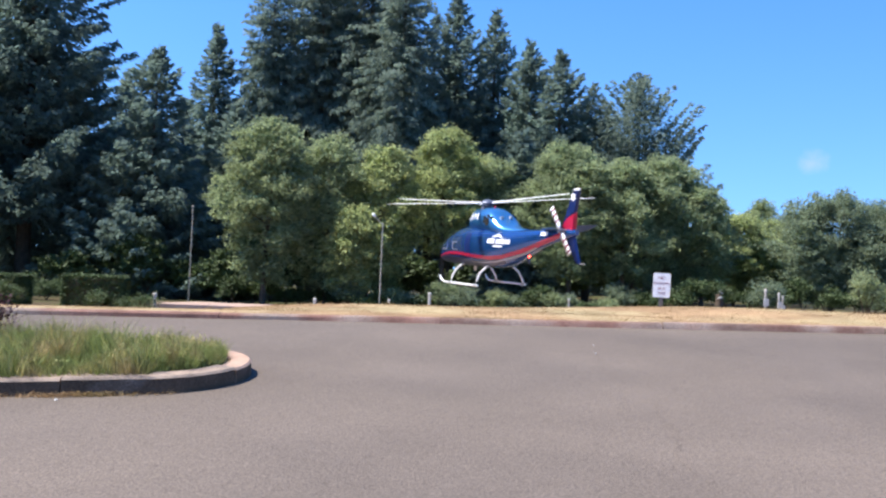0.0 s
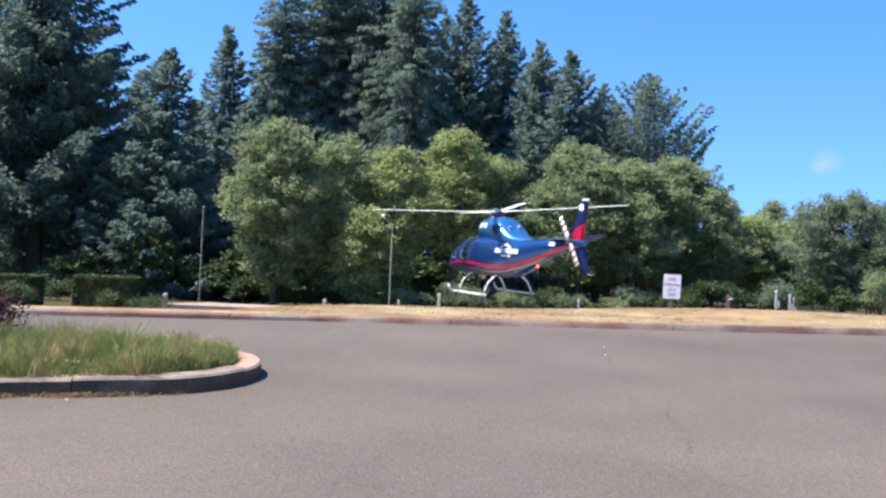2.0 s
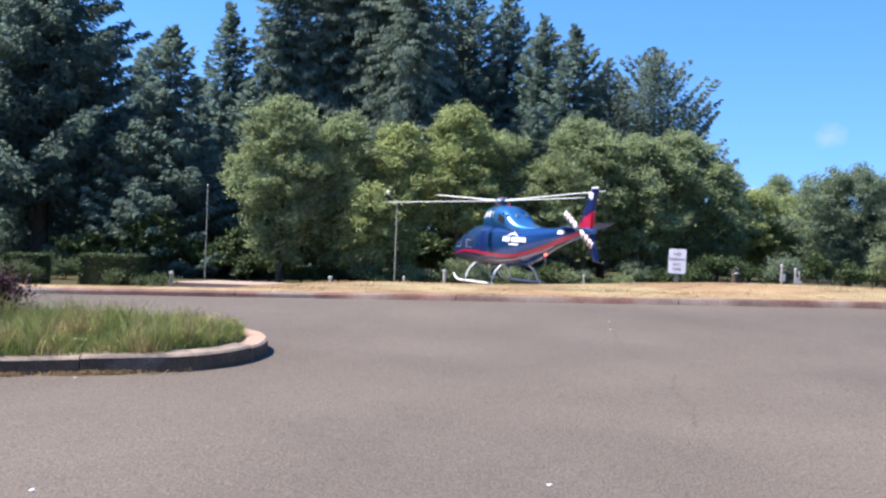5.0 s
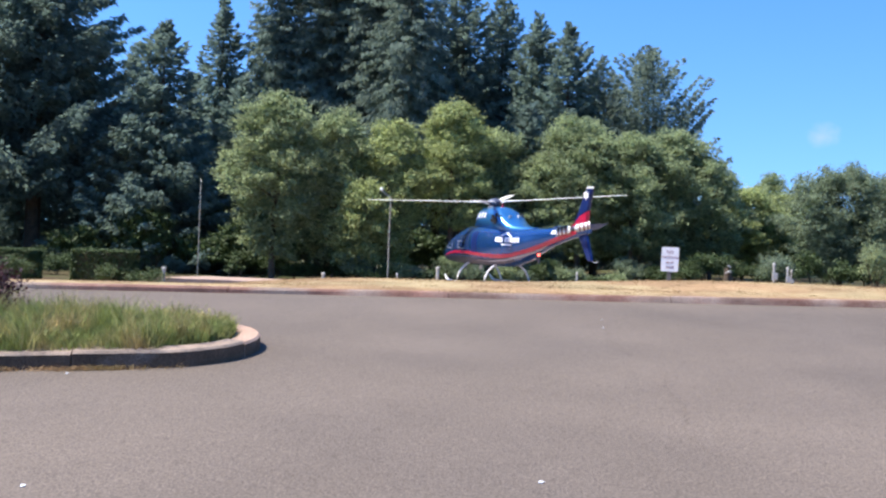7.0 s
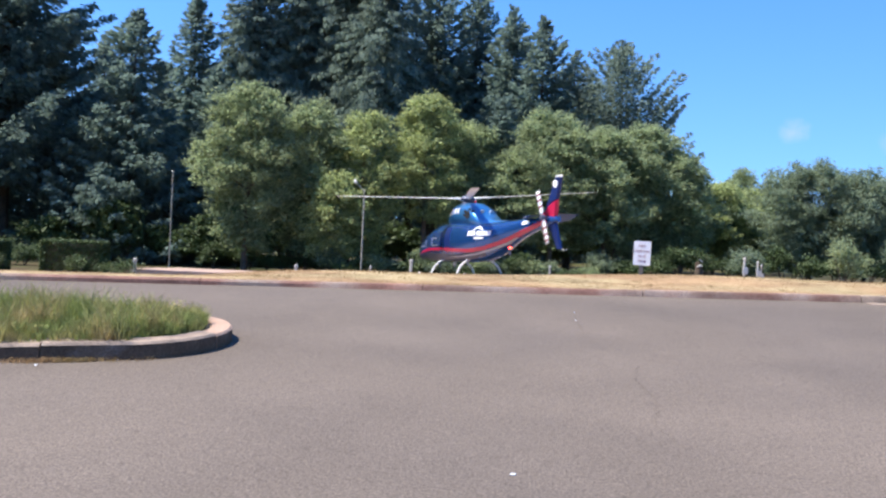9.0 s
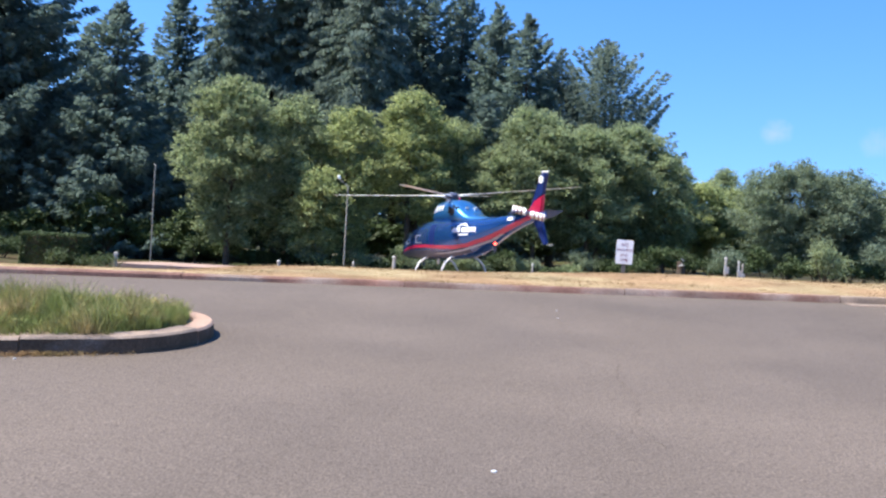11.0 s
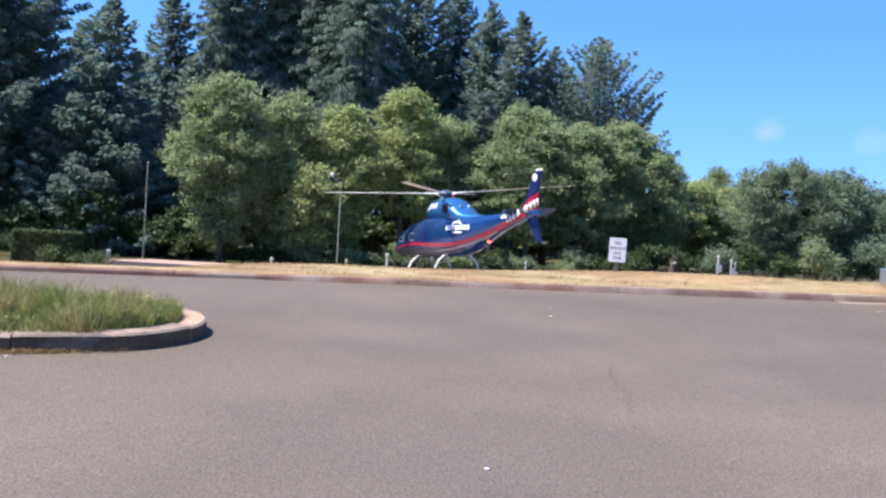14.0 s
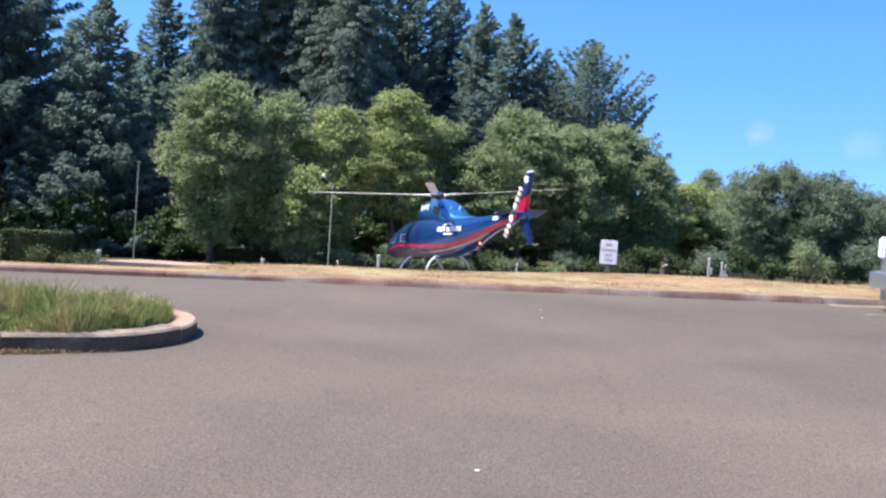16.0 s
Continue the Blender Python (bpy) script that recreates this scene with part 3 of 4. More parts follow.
BROADLEAVES = [
    (-8.45, 44.0, 8.6, 2.25, LEAF), (-5.7, 45.5, 7.9, 2.2, LEAF), (-3.1, 45.5, 7.6, 1.8, LEAF_YELLOW), (-0.1, 46.5, 8.9, 2.0, LEAF_YELLOW),
    (2.5, 48.0, 7.6, 1.7, LEAF), (6.3, 47.0, 8.3, 2.7, LEAF), (9.0, 46.5, 7.5, 2.3, LEAF), (11.4, 48.0, 7.9, 2.5, LEAF),
    (13.2, 47.5, 6.5, 1.6, LEAF), (23.8, 70.0, 8.0, 1.6, LEAF), (16.4, 52.5, 5.3, 2.2, LEAF_YELLOW), (22.8, 62.0, 5.9, 2.6, LEAF_YELLOW),
    (19.2, 46.0, 5.8, 2.8, LEAF_GREY), (22.2, 46.5, 5.4, 2.6, LEAF_GREY), (-4.3, 43.8, 4.2, 1.5, LEAF_YELLOW), (26.0, 48.0, 4.6, 2.6, LEAF_GREY),
]
for i, (x, y, top, hw, mat) in enumerate(BROADLEAVES):
    label = {LEAF: "leafy mid-green broadleaf tree at the wood's edge", LEAF_YELLOW: "sunlit yellow-green broadleaf tree at the wood's edge",
             LEAF_GREY: "grey-green bushy willow with fine leaves"}[mat]
    broadleaf("broadleaf_tree", x, y, top, hw * 1.12, mat, label, 90 + i, low=0.06 if mat is LEAF_GREY else 0.10 if i in (0, 1) else 0.28 if i in (3, 4) else 0.20 if i in (5, 6) else 0.10,
              leaf=0.14 if mat is LEAF_GREY else 0.165, dense=1.5)


def bush(name, x, y, h, rx, ry, mat, label, seed, leaf=0.12, category="bush", group="undergrowth", lumps=7, per=70, z=None):
    rng = np.random.default_rng(seed)
    ob = new(name)
    ob.location = (x, y, float(ground_z(x, y)) if z is None else z)
    tagged(ob, label, category, group)
    lobes = []
    for i in range(lumps):
        a, q = rng.uniform(0, 6.28), rng.uniform(0, 0.75)
        s = rng.uniform(0.35, 0.6)
        lobes.append(((math.cos(a) * q * rx, math.sin(a) * q * ry, h * rng.uniform(0.25, 0.66)), (rx * s, ry * s, h * rng.uniform(0.26, 0.40))))
    part("leaves", crown_mesh("leaves", lobes, per, 22, leaf, mat, rng, min(0.12, 0.25 * h)), None, ob)
    bm = bmesh.new()
    for i in range(5):
        a = rng.uniform(0, 6.28)
        tube(bm, [(0, 0, -0.05), (math.cos(a) * rx * 0.3, math.sin(a) * ry * 0.3, h * 0.35), (math.cos(a) * rx * 0.6, math.sin(a) * ry * 0.6, h * 0.65)], [0.02, 0.014, 0.006], 5)
    part("stems", bm, BARK, ob)
    return ob


rng = np.random.default_rng(8)
# brambles at both ends take the dark leaf, which paints in the shade
for i in range(42):
    x = -10.2 + i * 0.85
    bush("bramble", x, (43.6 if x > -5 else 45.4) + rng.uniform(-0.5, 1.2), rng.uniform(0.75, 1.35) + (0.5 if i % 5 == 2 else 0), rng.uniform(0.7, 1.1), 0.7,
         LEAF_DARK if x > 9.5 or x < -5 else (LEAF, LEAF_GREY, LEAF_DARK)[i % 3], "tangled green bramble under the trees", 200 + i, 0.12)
# dark leaf here puts the shade under the trees into the thickets' colour
for i in range(13):
    x = -17.5 + i * 3.2
    bush("thicket", x, 52.5 + rng.uniform(-1, 1), rng.uniform(3.0, 4.6), 2.3, 1.2, LEAF_DARK, "dense thicket, its leaf colour darkened for the shade below the trees", 300 + i, 0.24, lumps=9, per=36)
for x, y, h, r in ((18.8, 31.0, 1.75, 0.75), (23.4, 31.5, 1.1, 0.9), (17.2, 37.0, 1.3, 1.0), (26.0, 36.0, 2.2, 1.4)):
    bush("bush", x * 0.75, y, h, r, r * 0.8, LEAF if r < 0.8 else LEAF_GREY, "pale green shrub growing in rough grass", int(400 + x * 10), 0.10)
# nearer thickets, likewise coloured dark in place of deep shade
for i in range(5):
    bush("thicket", -18.6 + i * 1.9, 46.5 + (i % 2) * 1.2, 2.4 + 0.5 * (i % 3), 1.5, 1.0, LEAF_DARK, "dense thicket, its leaf colour darkened for the shade below the trees", 340 + i, 0.20, lumps=9, per=42)
# all four in dark leaf, painting the shade behind the hedge
for i in range(4):
    bush("low_shrub", -18.6 + i * 1.1, 38.6 + 0.4 * (i % 2), 0.9 + 0.25 * (i % 2), 0.8, 0.6, LEAF_DARK, "low rounded dark green shrub near the hedge", 350 + i, 0.09, lumps=8, per=90)
# dense far wood that closes the view between the trunks
rng = np.random.default_rng(12)
n = 64000
px = rng.uniform(-52, 30, n)
lim = np.where(px < 8, np.where(px < -12, 11.5, 9.5), np.clip(9.5 - (px - 8) * 0.5, 3.0, 9.5)) * (0.85 + 0.2 * np.sin(px * 0.9) + 0.1 * np.sin(px * 2.3))
pz = rng.uniform(0, 1, n) ** 0.9 * lim
py = 74 + rng.normal(0, 1.1, n) + 0.03 * np.abs(px)
v, f = leaf_quads(np.stack([px, py, pz - 0.2], -1), rng.uniform(0.4, 0.8, n), rng)
tagged(new("far_wood", np_mesh("far_wood", v, f, NEEDLE)), "dense dark wood behind the nearer trees", "woods", kind="stuff")


# clipped hedge
def hedge(x0, x1, y0, y1, h, seed):
    rng = np.random.default_rng(seed)
    ob = new("hedge")
    cx, cy = (x0 + x1) / 2, (y0 + y1) / 2
    ob.location = (cx, cy, float(ground_z(cx, cy)))
    tagged(ob, "clipped boxy dark green hedge beside the landing pad", "hedge")
    n = 16000
    p = rng.uniform(-0.5, 0.5, (n, 3))
    k = rng.integers(0, 5, n)
    for i in range(n):
        if k[i] < 2:
            p[i, 1] = (-0.5, 0.5)[k[i]] + rng.normal(0, 0.02)
        elif k[i] < 4:
            p[i, 0] = (-0.5, 0.5)[k[i] - 2] + rng.normal(0, 0.012)
        else:
            p[i, 2] = 0.5 + rng.normal(0, 0.02)
    p = (p + np.array([0, 0, 0.5])) * np.array([x1 - x0, y1 - y0, h])
    v, f = leaf_quads(p, rng.uniform(0.05, 0.11, n), rng)
    part("leaves", np_mesh("leaves", v, f, LEAF_DARK), None, ob)
    bm = bmesh.new()
    box(bm, -(x1 - x0) / 2 + 0.1, (x1 - x0) / 2 - 0.1, -(y1 - y0) / 2 + 0.1, (y1 - y0) / 2 - 0.1, 0.02, h - 0.1, 0.05)
    part("inner_core", bm, BARK, ob)


hedge(-12.90, -10.92, 31.6, 32.6, 1.14, 5)
hedge(-15.8, -14.6, 32.2, 33.2, 1.05, 6)
for i, (x, y, h, r) in enumerate(((-10.1, 31.2, 0.62, 0.70), (-14.4, 30.4, 0.85, 1.0), (-11.5, 31.3, 0.75, 0.36))):
    bush("low_shrub", x, y, h, r, 0.6, LEAF_DARK, "low rounded dark green shrub near the hedge", 500 + i, 0.07, lumps=9, per=90)
bush("barberry", -4.84, 8.80, 0.70, 0.55, 0.5, LEAF_PURPLE, "dark purple-red barberry shrub on the island", 520, 0.046, group="", lumps=18, per=800, z=float(lot_z(-4.7, 8.75)) + 0.08)
bush("heather", -4.34, 9.05, 0.26, 0.36, 0.28, LEAF_PURPLE, "low faded mauve shrub beside the barberry", 521, 0.026, group="", lumps=9, per=300, z=float(lot_z(-4.2, 9.05)) + 0.08)

# ---------------------------------------------------------------- landing pad, poles, posts, sign
bm = bmesh.new()
box(bm, -10.6, 7.5, 33.2, 40.6, -0.45, -0.150, 0.01)
for v in bm.verts:
    v.co.z -= 0.028 * (v.co.y - 38.4)
tagged(new("landing_pad", bm_mesh("landing_pad", bm, PAD)), "pale pinkish concrete landing pad", "landing pad", kind="structure")


POLE_GREY = material("pole_grey", (0.30, 0.28, 0.23), 0.6, 0.1, vary=0.12, scale=5.0, fine=0.1, fine_scale=60.0)


def pole(x, y, top, r, lamp):
    z0 = float(ground_z(x, y))
    ob = tagged(new("light_pole"), "slender grey steel pole with a small floodlight" if lamp else "slender bare grey steel flagpole", "pole")
    ob.location = (x, y, z0)
    h = top - z0
    bm = bmesh.new()
    lathe(bm, [(r * 2.4, 0), (r * 2.4, 0.03), (r * 1.2, 0.035), (r, 0.3), (r * 0.75, h - 0.02), (r * 0.5, h)], 12)
    part("shaft", bm, POLE_GREY, ob)
    if lamp:
        bm = bmesh.new()
        tube(bm, [(0, 0, h - 0.08), (-0.18, 0, h + 0.10), (-0.42, 0, h + 0.28)], 0.016, 8)
        part("arm", bm, STEEL, ob)
        bm = bmesh.new()
        lathe(bm, [(0.03, -0.08), (0.06, -0.06), (0.075, 0.02), (0.05, 0.08), (0.02, 0.10)], 14)
        part("lamp_head", bm, WHITE_PAINT, ob, "small white lamp head", pose(-0.42, 0, h + 0.34, 0, -25, 0))
    else:
        bm = bmesh.new()
        lathe(bm, [(0.01, 0), (0.04, 0.03), (0.045, 0.06), (0.02, 0.09)], 10)
        part("finial", bm, STEEL, ob, "", pose(0, 0, h - 0.01))


pole(-11.40, 42.0, 3.97, 0.027, False)
pole(-2.80, 42.0, 3.62, 0.034, True)


POST_PAINT = material("weathered_post", (0.40, 0.38, 0.35), 0.7, vary=0.15, scale=6.0, fine=0.15, fine_scale=50.0)


def marker(x, y, top, r, kind):
    """White pad-edge markers: a capped post, or a slim stake with a box."""
    z0 = float(ground_z(x, y))
    ob = tagged(new("marker_post"), "short white post with a rounded cap beside the pad" if kind == 0 else "white utility stake with a small grey box", "post", "marker posts")
    ob.location = (x, y, z0)
    h = top - z0
    bm = bmesh.new()
    lathe(bm, [(r, -0.1), (r, h - 0.10), (r * 1.35, h - 0.09), (r * 1.35, h - 0.03), (r * 0.6, h)], 12)
    part("shaft", bm, POST_PAINT, ob)
    bm = bmesh.new()
    if kind == 0:
        lathe(bm, [(r * 1.7, 0), (r * 1.7, 0.06), (r * 1.1, 0.08)], 12)
        part("foot", bm, STEEL, ob)
    else:
        box(bm, -2.0 * r, 2.0 * r, -0.12, -r - 0.004, h - 0.48, h - 0.28, 0.008)
        part("meter_box", bm, STEEL, ob, "grey steel box")


for x, y, top, r, kind in ((-9.6, 31.2, 0.45, 0.055, 0), (-4.35, 32.0, 0.46, 0.05, 0), (-0.40, 30.5, 0.86, 0.05, 0), (-1.75, 31.0, 0.58, 0.03, 0), (4.5, 33.0, 0.80, 0.032, 0),
                           (9.02, 26.0, 1.46, 0.034, 1), (9.76, 27.0, 1.36, 0.028, 1), (9.98, 27.3, 1.27, 0.022, 1)):
    marker(x, y, top, r, kind)

# unidentified pale shape in the shade below the trees, built as a stump
stump = tagged(new("stump"), "unidentified pale shape in the shade of the trees, built as a stump", "stump")
stump.location = (11.9, 40.0, float(ground_z(11.9, 40.0)))
bm = bmesh.new()
tube(bm, [(0, 0, -0.1), (0.02, 0, 0.35), (-0.06, 0, 0.72)], [0.22, 0.17, 0.10], 9)
part("trunk", bm, BARK, stump)
bm = bmesh.new()
tube(bm, [(-0.16, -0.2, 0.50), (0.02, -0.2, 0.58), (0.12, -0.18, 0.54)], [0.02, 0.05, 0.02], 8)
tube(bm, [(0.10, -0.1, 0.74), (-0.04, -0.12, 0.86)], [0.03, 0.02], 8)
part("pale_strokes", bm, POST_PAINT, stump, "pale strokes of the unidentified shape")

sign = tagged(new("parking_sign"), "white no-parking sign with red lettering on a steel post", "sign")
sign.matrix_world = pose(3.84, 16.35, float(ground_z(3.84, 16.35)) - 0.018, 0, 1.0, -6)
bm = bmesh.new()
box(bm, -0.036, 0.036, 0.004, 0.03, -0.3, 0.59, 0.004)
box(bm, -0.012, 0.012, 0.03, 0.05, -0.3, 0.59, 0.003)
part("post", bm, DARK_STEEL, sign)
W, H, CZ, RAD = 0.150, 0.215, 0.395, 0.03


def plate_outline(w, h, r):
    pts = []
    for cx, cz, a0 in ((w - r, h - r, 0), (-w + r, h - r, 90), (-w + r, -h + r, 180), (w - r, -h + r, 270)):
        pts += [(cx + r * math.cos(radians(a0 + a)), CZ + cz + r * math.sin(radians(a0 + a))) for a in (0, 22, 45, 67, 90)]
    return pts


bm = bmesh.new()
prism(bm, plate_outline(W, H, RAD), "y", -0.003, 0.003)
plate = part("plate", bm, SIGN_WHITE, sign, "white aluminium plate")
for text, z, size in (("NO", 0.125, 0.078), ("PARKING", 0.030, 0.064), ("ANY", -0.060, 0.068), ("TIME", -0.145, 0.068)):
    cu = bpy.data.curves.new("lettering", "FONT")
    cu.body, cu.size, cu.align_x, cu.align_y, cu.extrude = text, size, "CENTER", "CENTER", 0.0008
    cu.materials.append(SIGN_RED)
    t = new("lettering", cu)
    t.parent = plate
    t.matrix_local = pose(0, -0.0045, CZ + z, 90, 0, 0)
for z in (0.205, -0.205):
    bm = bmesh.new()
    lathe(bm, [(0.009, 0), (0.009, 0.004), (0.004, 0.006)], 8)
    part("bolt", bm, STEEL, plate, "", pose(0, -0.003, CZ + z, 90, 0, 0))

# bits of pale litter on the asphalt
for i, (x, y) in enumerate(((0.53, 4.94), (-2.12, 4.70), (1.72, 10.3), (1.80, 10.9), (-3.0, 7.35), (-2.45, 7.62))):
    bm = bmesh.new()
    k = 0.6 if i in (2, 3) else 1.0
    prism(bm, [(a * k, b * k) for a, b in ((-0.016, -0.008), (0.004, -0.012), (0.018, 0.002), (0.004, 0.012), (-0.012, 0.009))], "z", 0.0, 0.006)
    ob = tagged(new("litter", bm_mesh("litter", bm, WHITE_PAINT, False)), "small pale scrap lying on the asphalt", "litter", "litter")
    ob.matrix_world = pose(x, y, float(lot_z(x, y)) + 0.001, 4, -1, 70 * i)


# ---------------------------------------------------------------- silver car
def car():
    ob = tagged(new("car"), "silver hatchback parked beside the verge", "car")
    ox, oy = 6.47, 11.55
    ob.matrix_world = pose(ox, oy, float(lot_z(ox, oy)), 4.0, -1.1, 0)
    # stations along the car: x, half width, bottom, top
    st = [(0.15, 0.70, 0.36, 0.90), (0.17, 0.78, 0.32, 0.97), (0.26, 0.83, 0.30, 1.00), (0.5, 0.86, 0.28, 0.99), (1.2, 0.88, 0.26, 0.97), (2.4, 0.88, 0.25, 0.96),
          (3.1, 0.87, 0.26, 0.93), (3.8, 0.84, 0.28, 0.82), (4.15, 0.74, 0.32, 0.70), (4.25, 0.60, 0.40, 0.58)]
    rings = []
    for x, w, b, t in st:
        c, h = (b + t) / 2, (t - b) / 2
        ring = []
        for k in range(24):
            a = 2 * math.pi * k / 24
            ca, sa = math.cos(a), math.sin(a)
            ring.append((x, w * math.copysign(abs(ca) ** 0.45, ca), c + h * math.copysign(abs(sa) ** 0.6, sa)))
        rings.append(ring)
    part("body", loft(bmesh.new(), rings), SILVER, ob)
    st = [(0.16, 0.66, 0.98), (0.21, 0.66, 1.16), (0.36, 0.64, 1.42), (1.2, 0.62, 1.52), (2.0, 0.62, 1.50), (2.6, 0.60, 1.32), (3.15, 0.62, 0.95)]
    rings = []
    for x, w, t in st:
        rings.append([(x, 0.80, 0.88), (x, w + 0.10, 0.88 + (t - 0.88) * 0.45), (x, w, t - 0.04), (x, w - 0.15, t), (x, -w + 0.15, t), (x, -w, t - 0.04), (x, -w - 0.10, 0.88 + (t - 0.88) * 0.45), (x, -0.80, 0.88)])
    part("cabin", loft(bmesh.new(), rings), SILVER, ob)
    for sgn in (-1, 1):
        for x0, x1, x2, x3 in ((0.72, 1.5, 1.5, 0.55), (1.58, 2.35, 2.75, 1.58)):
            bm = bmesh.new()
            q = [(x0, 1.38), (x1, 1.40), (x2, 0.99), (x3, 0.99)]
            vs = [bm.verts.new((x, sgn * (0.64 + 0.155 * (1.42 - z) / 0.5), z)) for x, z in q]
            vs += [bm.verts.new((v.co.x, v.co.y - sgn * 0.03, v.co.z)) for v in vs[:4]]
            bm.faces.new(vs[:4]), bm.faces.new(vs[4:][::-1])
            for i in range(4):
                bm.faces.new((vs[i], vs[(i + 1) % 4], vs[4 + (i + 1) % 4], vs[4 + i]))
            part("side_window", bm, GLASS_DARK, ob)
        bm = bmesh.new()
        box(bm, 0.10, 0.24, sgn * 0.70 - 0.07, sgn * 0.70 + 0.07, 0.68, 0.98, 0.03)
        part("tail_lamp", bm, SIGN_WHITE, ob, "pale clear-lensed tail lamp")
        for wx in (0.78, 3.35):
            bm = bmesh.new()
            lathe(bm, [(0.20, -0.10), (0.30, -0.095), (0.315, -0.05), (0.315, 0.05), (0.30, 0.095), (0.20, 0.10)], 28)
            wheel = part("wheel", bm, BLACK, ob, "", pose(wx, sgn * 0.79, 0.315, 90, 0, 0))
            bm = bmesh.new()
            lathe(bm, [(0.19, -0.105), (0.17, -0.11), (0.05, -0.115), (0.05, 0.115), (0.17, 0.11), (0.19, 0.105)], 20)
            part("rim", bm, STEEL, wheel)
    bm = bmesh.new()
    box(bm, -0.03, 0.34, -0.84, 0.84, 0.14, 0.68, 0.17)
    part("bumper", bm, SILVER, ob)
    bm = bmesh.new()
    prism(bm, [(-0.55, -0.2), (0.55, -0.2), (0.52, 0.2), (-0.52, 0.2)], "x", -0.012, 0.012)
    part("rear_window", bm, GLASS_DARK, ob, "", pose(0.215, 0, 1.22, 0, 18, 0))


car()

# ---------------------------------------------------------------- helicopter
# origin below the mast at the skids' foot; the nose points along +y
BODY = [  # y, half width, bottom, top
    (3.72, 0.06, 1.02, 1.16), (3.62, 0.24, 0.95, 1.30), (3.40, 0.42, 0.88, 1.46), (3.00, 0.60, 0.82, 1.68), (2.50, 0.72, 0.79, 1.97), (2.00, 0.79, 0.78, 2.22),
    (1.40, 0.83, 0.78, 2.40), (0.80, 0.85, 0.78, 2.47), (0.00, 0.86, 0.79, 2.50), (-1.00, 0.86, 0.81, 2.48), (-1.80, 0.81, 0.90, 2.44), (-2.50, 0.68, 1.12, 2.42),
    (-3.20, 0.50, 1.43, 2.42), (-4.00, 0.34, 1.74, 2.45), (-5.00, 0.235, 2.02, 2.50), (-5.80, 0.17, 2.20, 2.53), (-6.25, 0.08, 2.30, 2.50)]
EXP = 2.45


def body_at(y):
    for a, b in zip(BODY, BODY[1:]):
        if a[0] >= y >= b[0]:
            t = (a[0] - y) / (a[0] - b[0])
            return [p + (q - p) * t for p, q in zip(a[1:], b[1:])]
    return BODY[-1][1:]


def side_x(y, z):
    w, b, t = body_at(y)
    c, h = (b + t) / 2, (t - b) / 2
    return w * max(0.0, 1 - min(1, abs((z - c) / h)) ** EXP) ** (1 / EXP)


def superloft(st, n=28, e=EXP):
    rings = []
    for y, w, b, t in st:
        c, h = (b + t) / 2, (t - b) / 2
        ring = []
        for k in range(n):
            a = 2 * math.pi * k / n
            ca, sa = math.cos(a), math.sin(a)
            ring.append((w * math.copysign(abs(ca) ** (2 / e), ca), y, c + h * math.copysign(abs(sa) ** (2 / e), sa)))
        rings.append(ring)
    return loft(bmesh.new(), rings)


def skin(lower, upper, sgn, lift, nx=40, nz=4):
    """A thin decal on the body's side between two lines z(y), given as lists of (y, z); one solid with a skin of 4 mm."""
    ys = np.linspace(lower[0][0], lower[-1][0], nx)
    ly = sorted(lower)
    uy = sorted(upper)
    lo = np.interp(ys, [p[0] for p in ly], [p[1] for p in ly])
    hi = np.interp(ys, [p[0] for p in uy], [p[1] for p in uy])
    bm = bmesh.new()
    rows = [[bm.verts.new((sgn * (side_x(y, a + (b - a) * k / nz) + lift), y, a + (b - a) * k / nz)) for k in range(nz + 1)] for y, a, b in zip(ys, lo, hi)]
    for p, q in zip(rows, rows[1:]):
        for k in range(nz):
            bm.faces.new((p[k], p[k + 1], q[k + 1], q[k]))
    r = bmesh.ops.extrude_face_region(bm, geom=list(bm.faces))
    for v in r["geom"]:
        if isinstance(v, bmesh.types.BMVert):
            v.co.x -= sgn * 0.012
    return bm


COWL_EXP = 2.3


def cowl_x(y, z):
    for a, b in zip(COWL, COWL[1:]):
        if a[0] >= y >= b[0]:
            t = (a[0] - y) / (a[0] - b[0])
            w, lo, hi = [p + (q - p) * t for p, q in zip(a[1:], b[1:])]
            return w * max(0.0, 1 - min(1, abs((z - (lo + hi) / 2) / ((hi - lo) / 2))) ** COWL_EXP) ** (1 / COWL_EXP)
    return 0.0


GLASS_BLUE = material("blue_tinted_glass", (0.016, 0.036, 0.095), 0.08, 0.0, vary=0.05, scale=2.0, spec=0.8)
LOWER = material("heli_lower", (0.030, 0.034, 0.070), 0.45, 0.0, vary=0.06, scale=2.0, coat=0.15)
heli = tagged(new("helicopter"), "blue air-ambulance helicopter with red stripe coming down on its skids", "helicopter")
part("body", superloft(BODY), BLUE, heli, "glossy metallic blue fuselage and tail boom")
COWL = [(1.10, 0.18, 2.34, 2.46), (0.92, 0.36, 2.34, 2.62), (0.66, 0.47, 2.30, 2.96), (0.40, 0.54, 2.26, 3.20), (-0.4, 0.60, 2.20, 3.25), (-0.85, 0.64, 2.15, 3.20), (-1.15, 0.65, 2.12, 3.08), (-1.42, 0.63, 2.12, 2.89),
        (-1.70, 0.58, 2.12, 2.68), (-2.0, 0.50, 2.14, 2.55), (-2.5, 0.34, 2.18, 2.47), (-3.0, 0.20, 2.24, 2.44)]
# lighter blue of the two-tone paint, with sky sheen put into the colour
part("engine_cowling", superloft(COWL, 28, COWL_EXP), LIGHT_BLUE, heli, "metallic blue engine cowling")
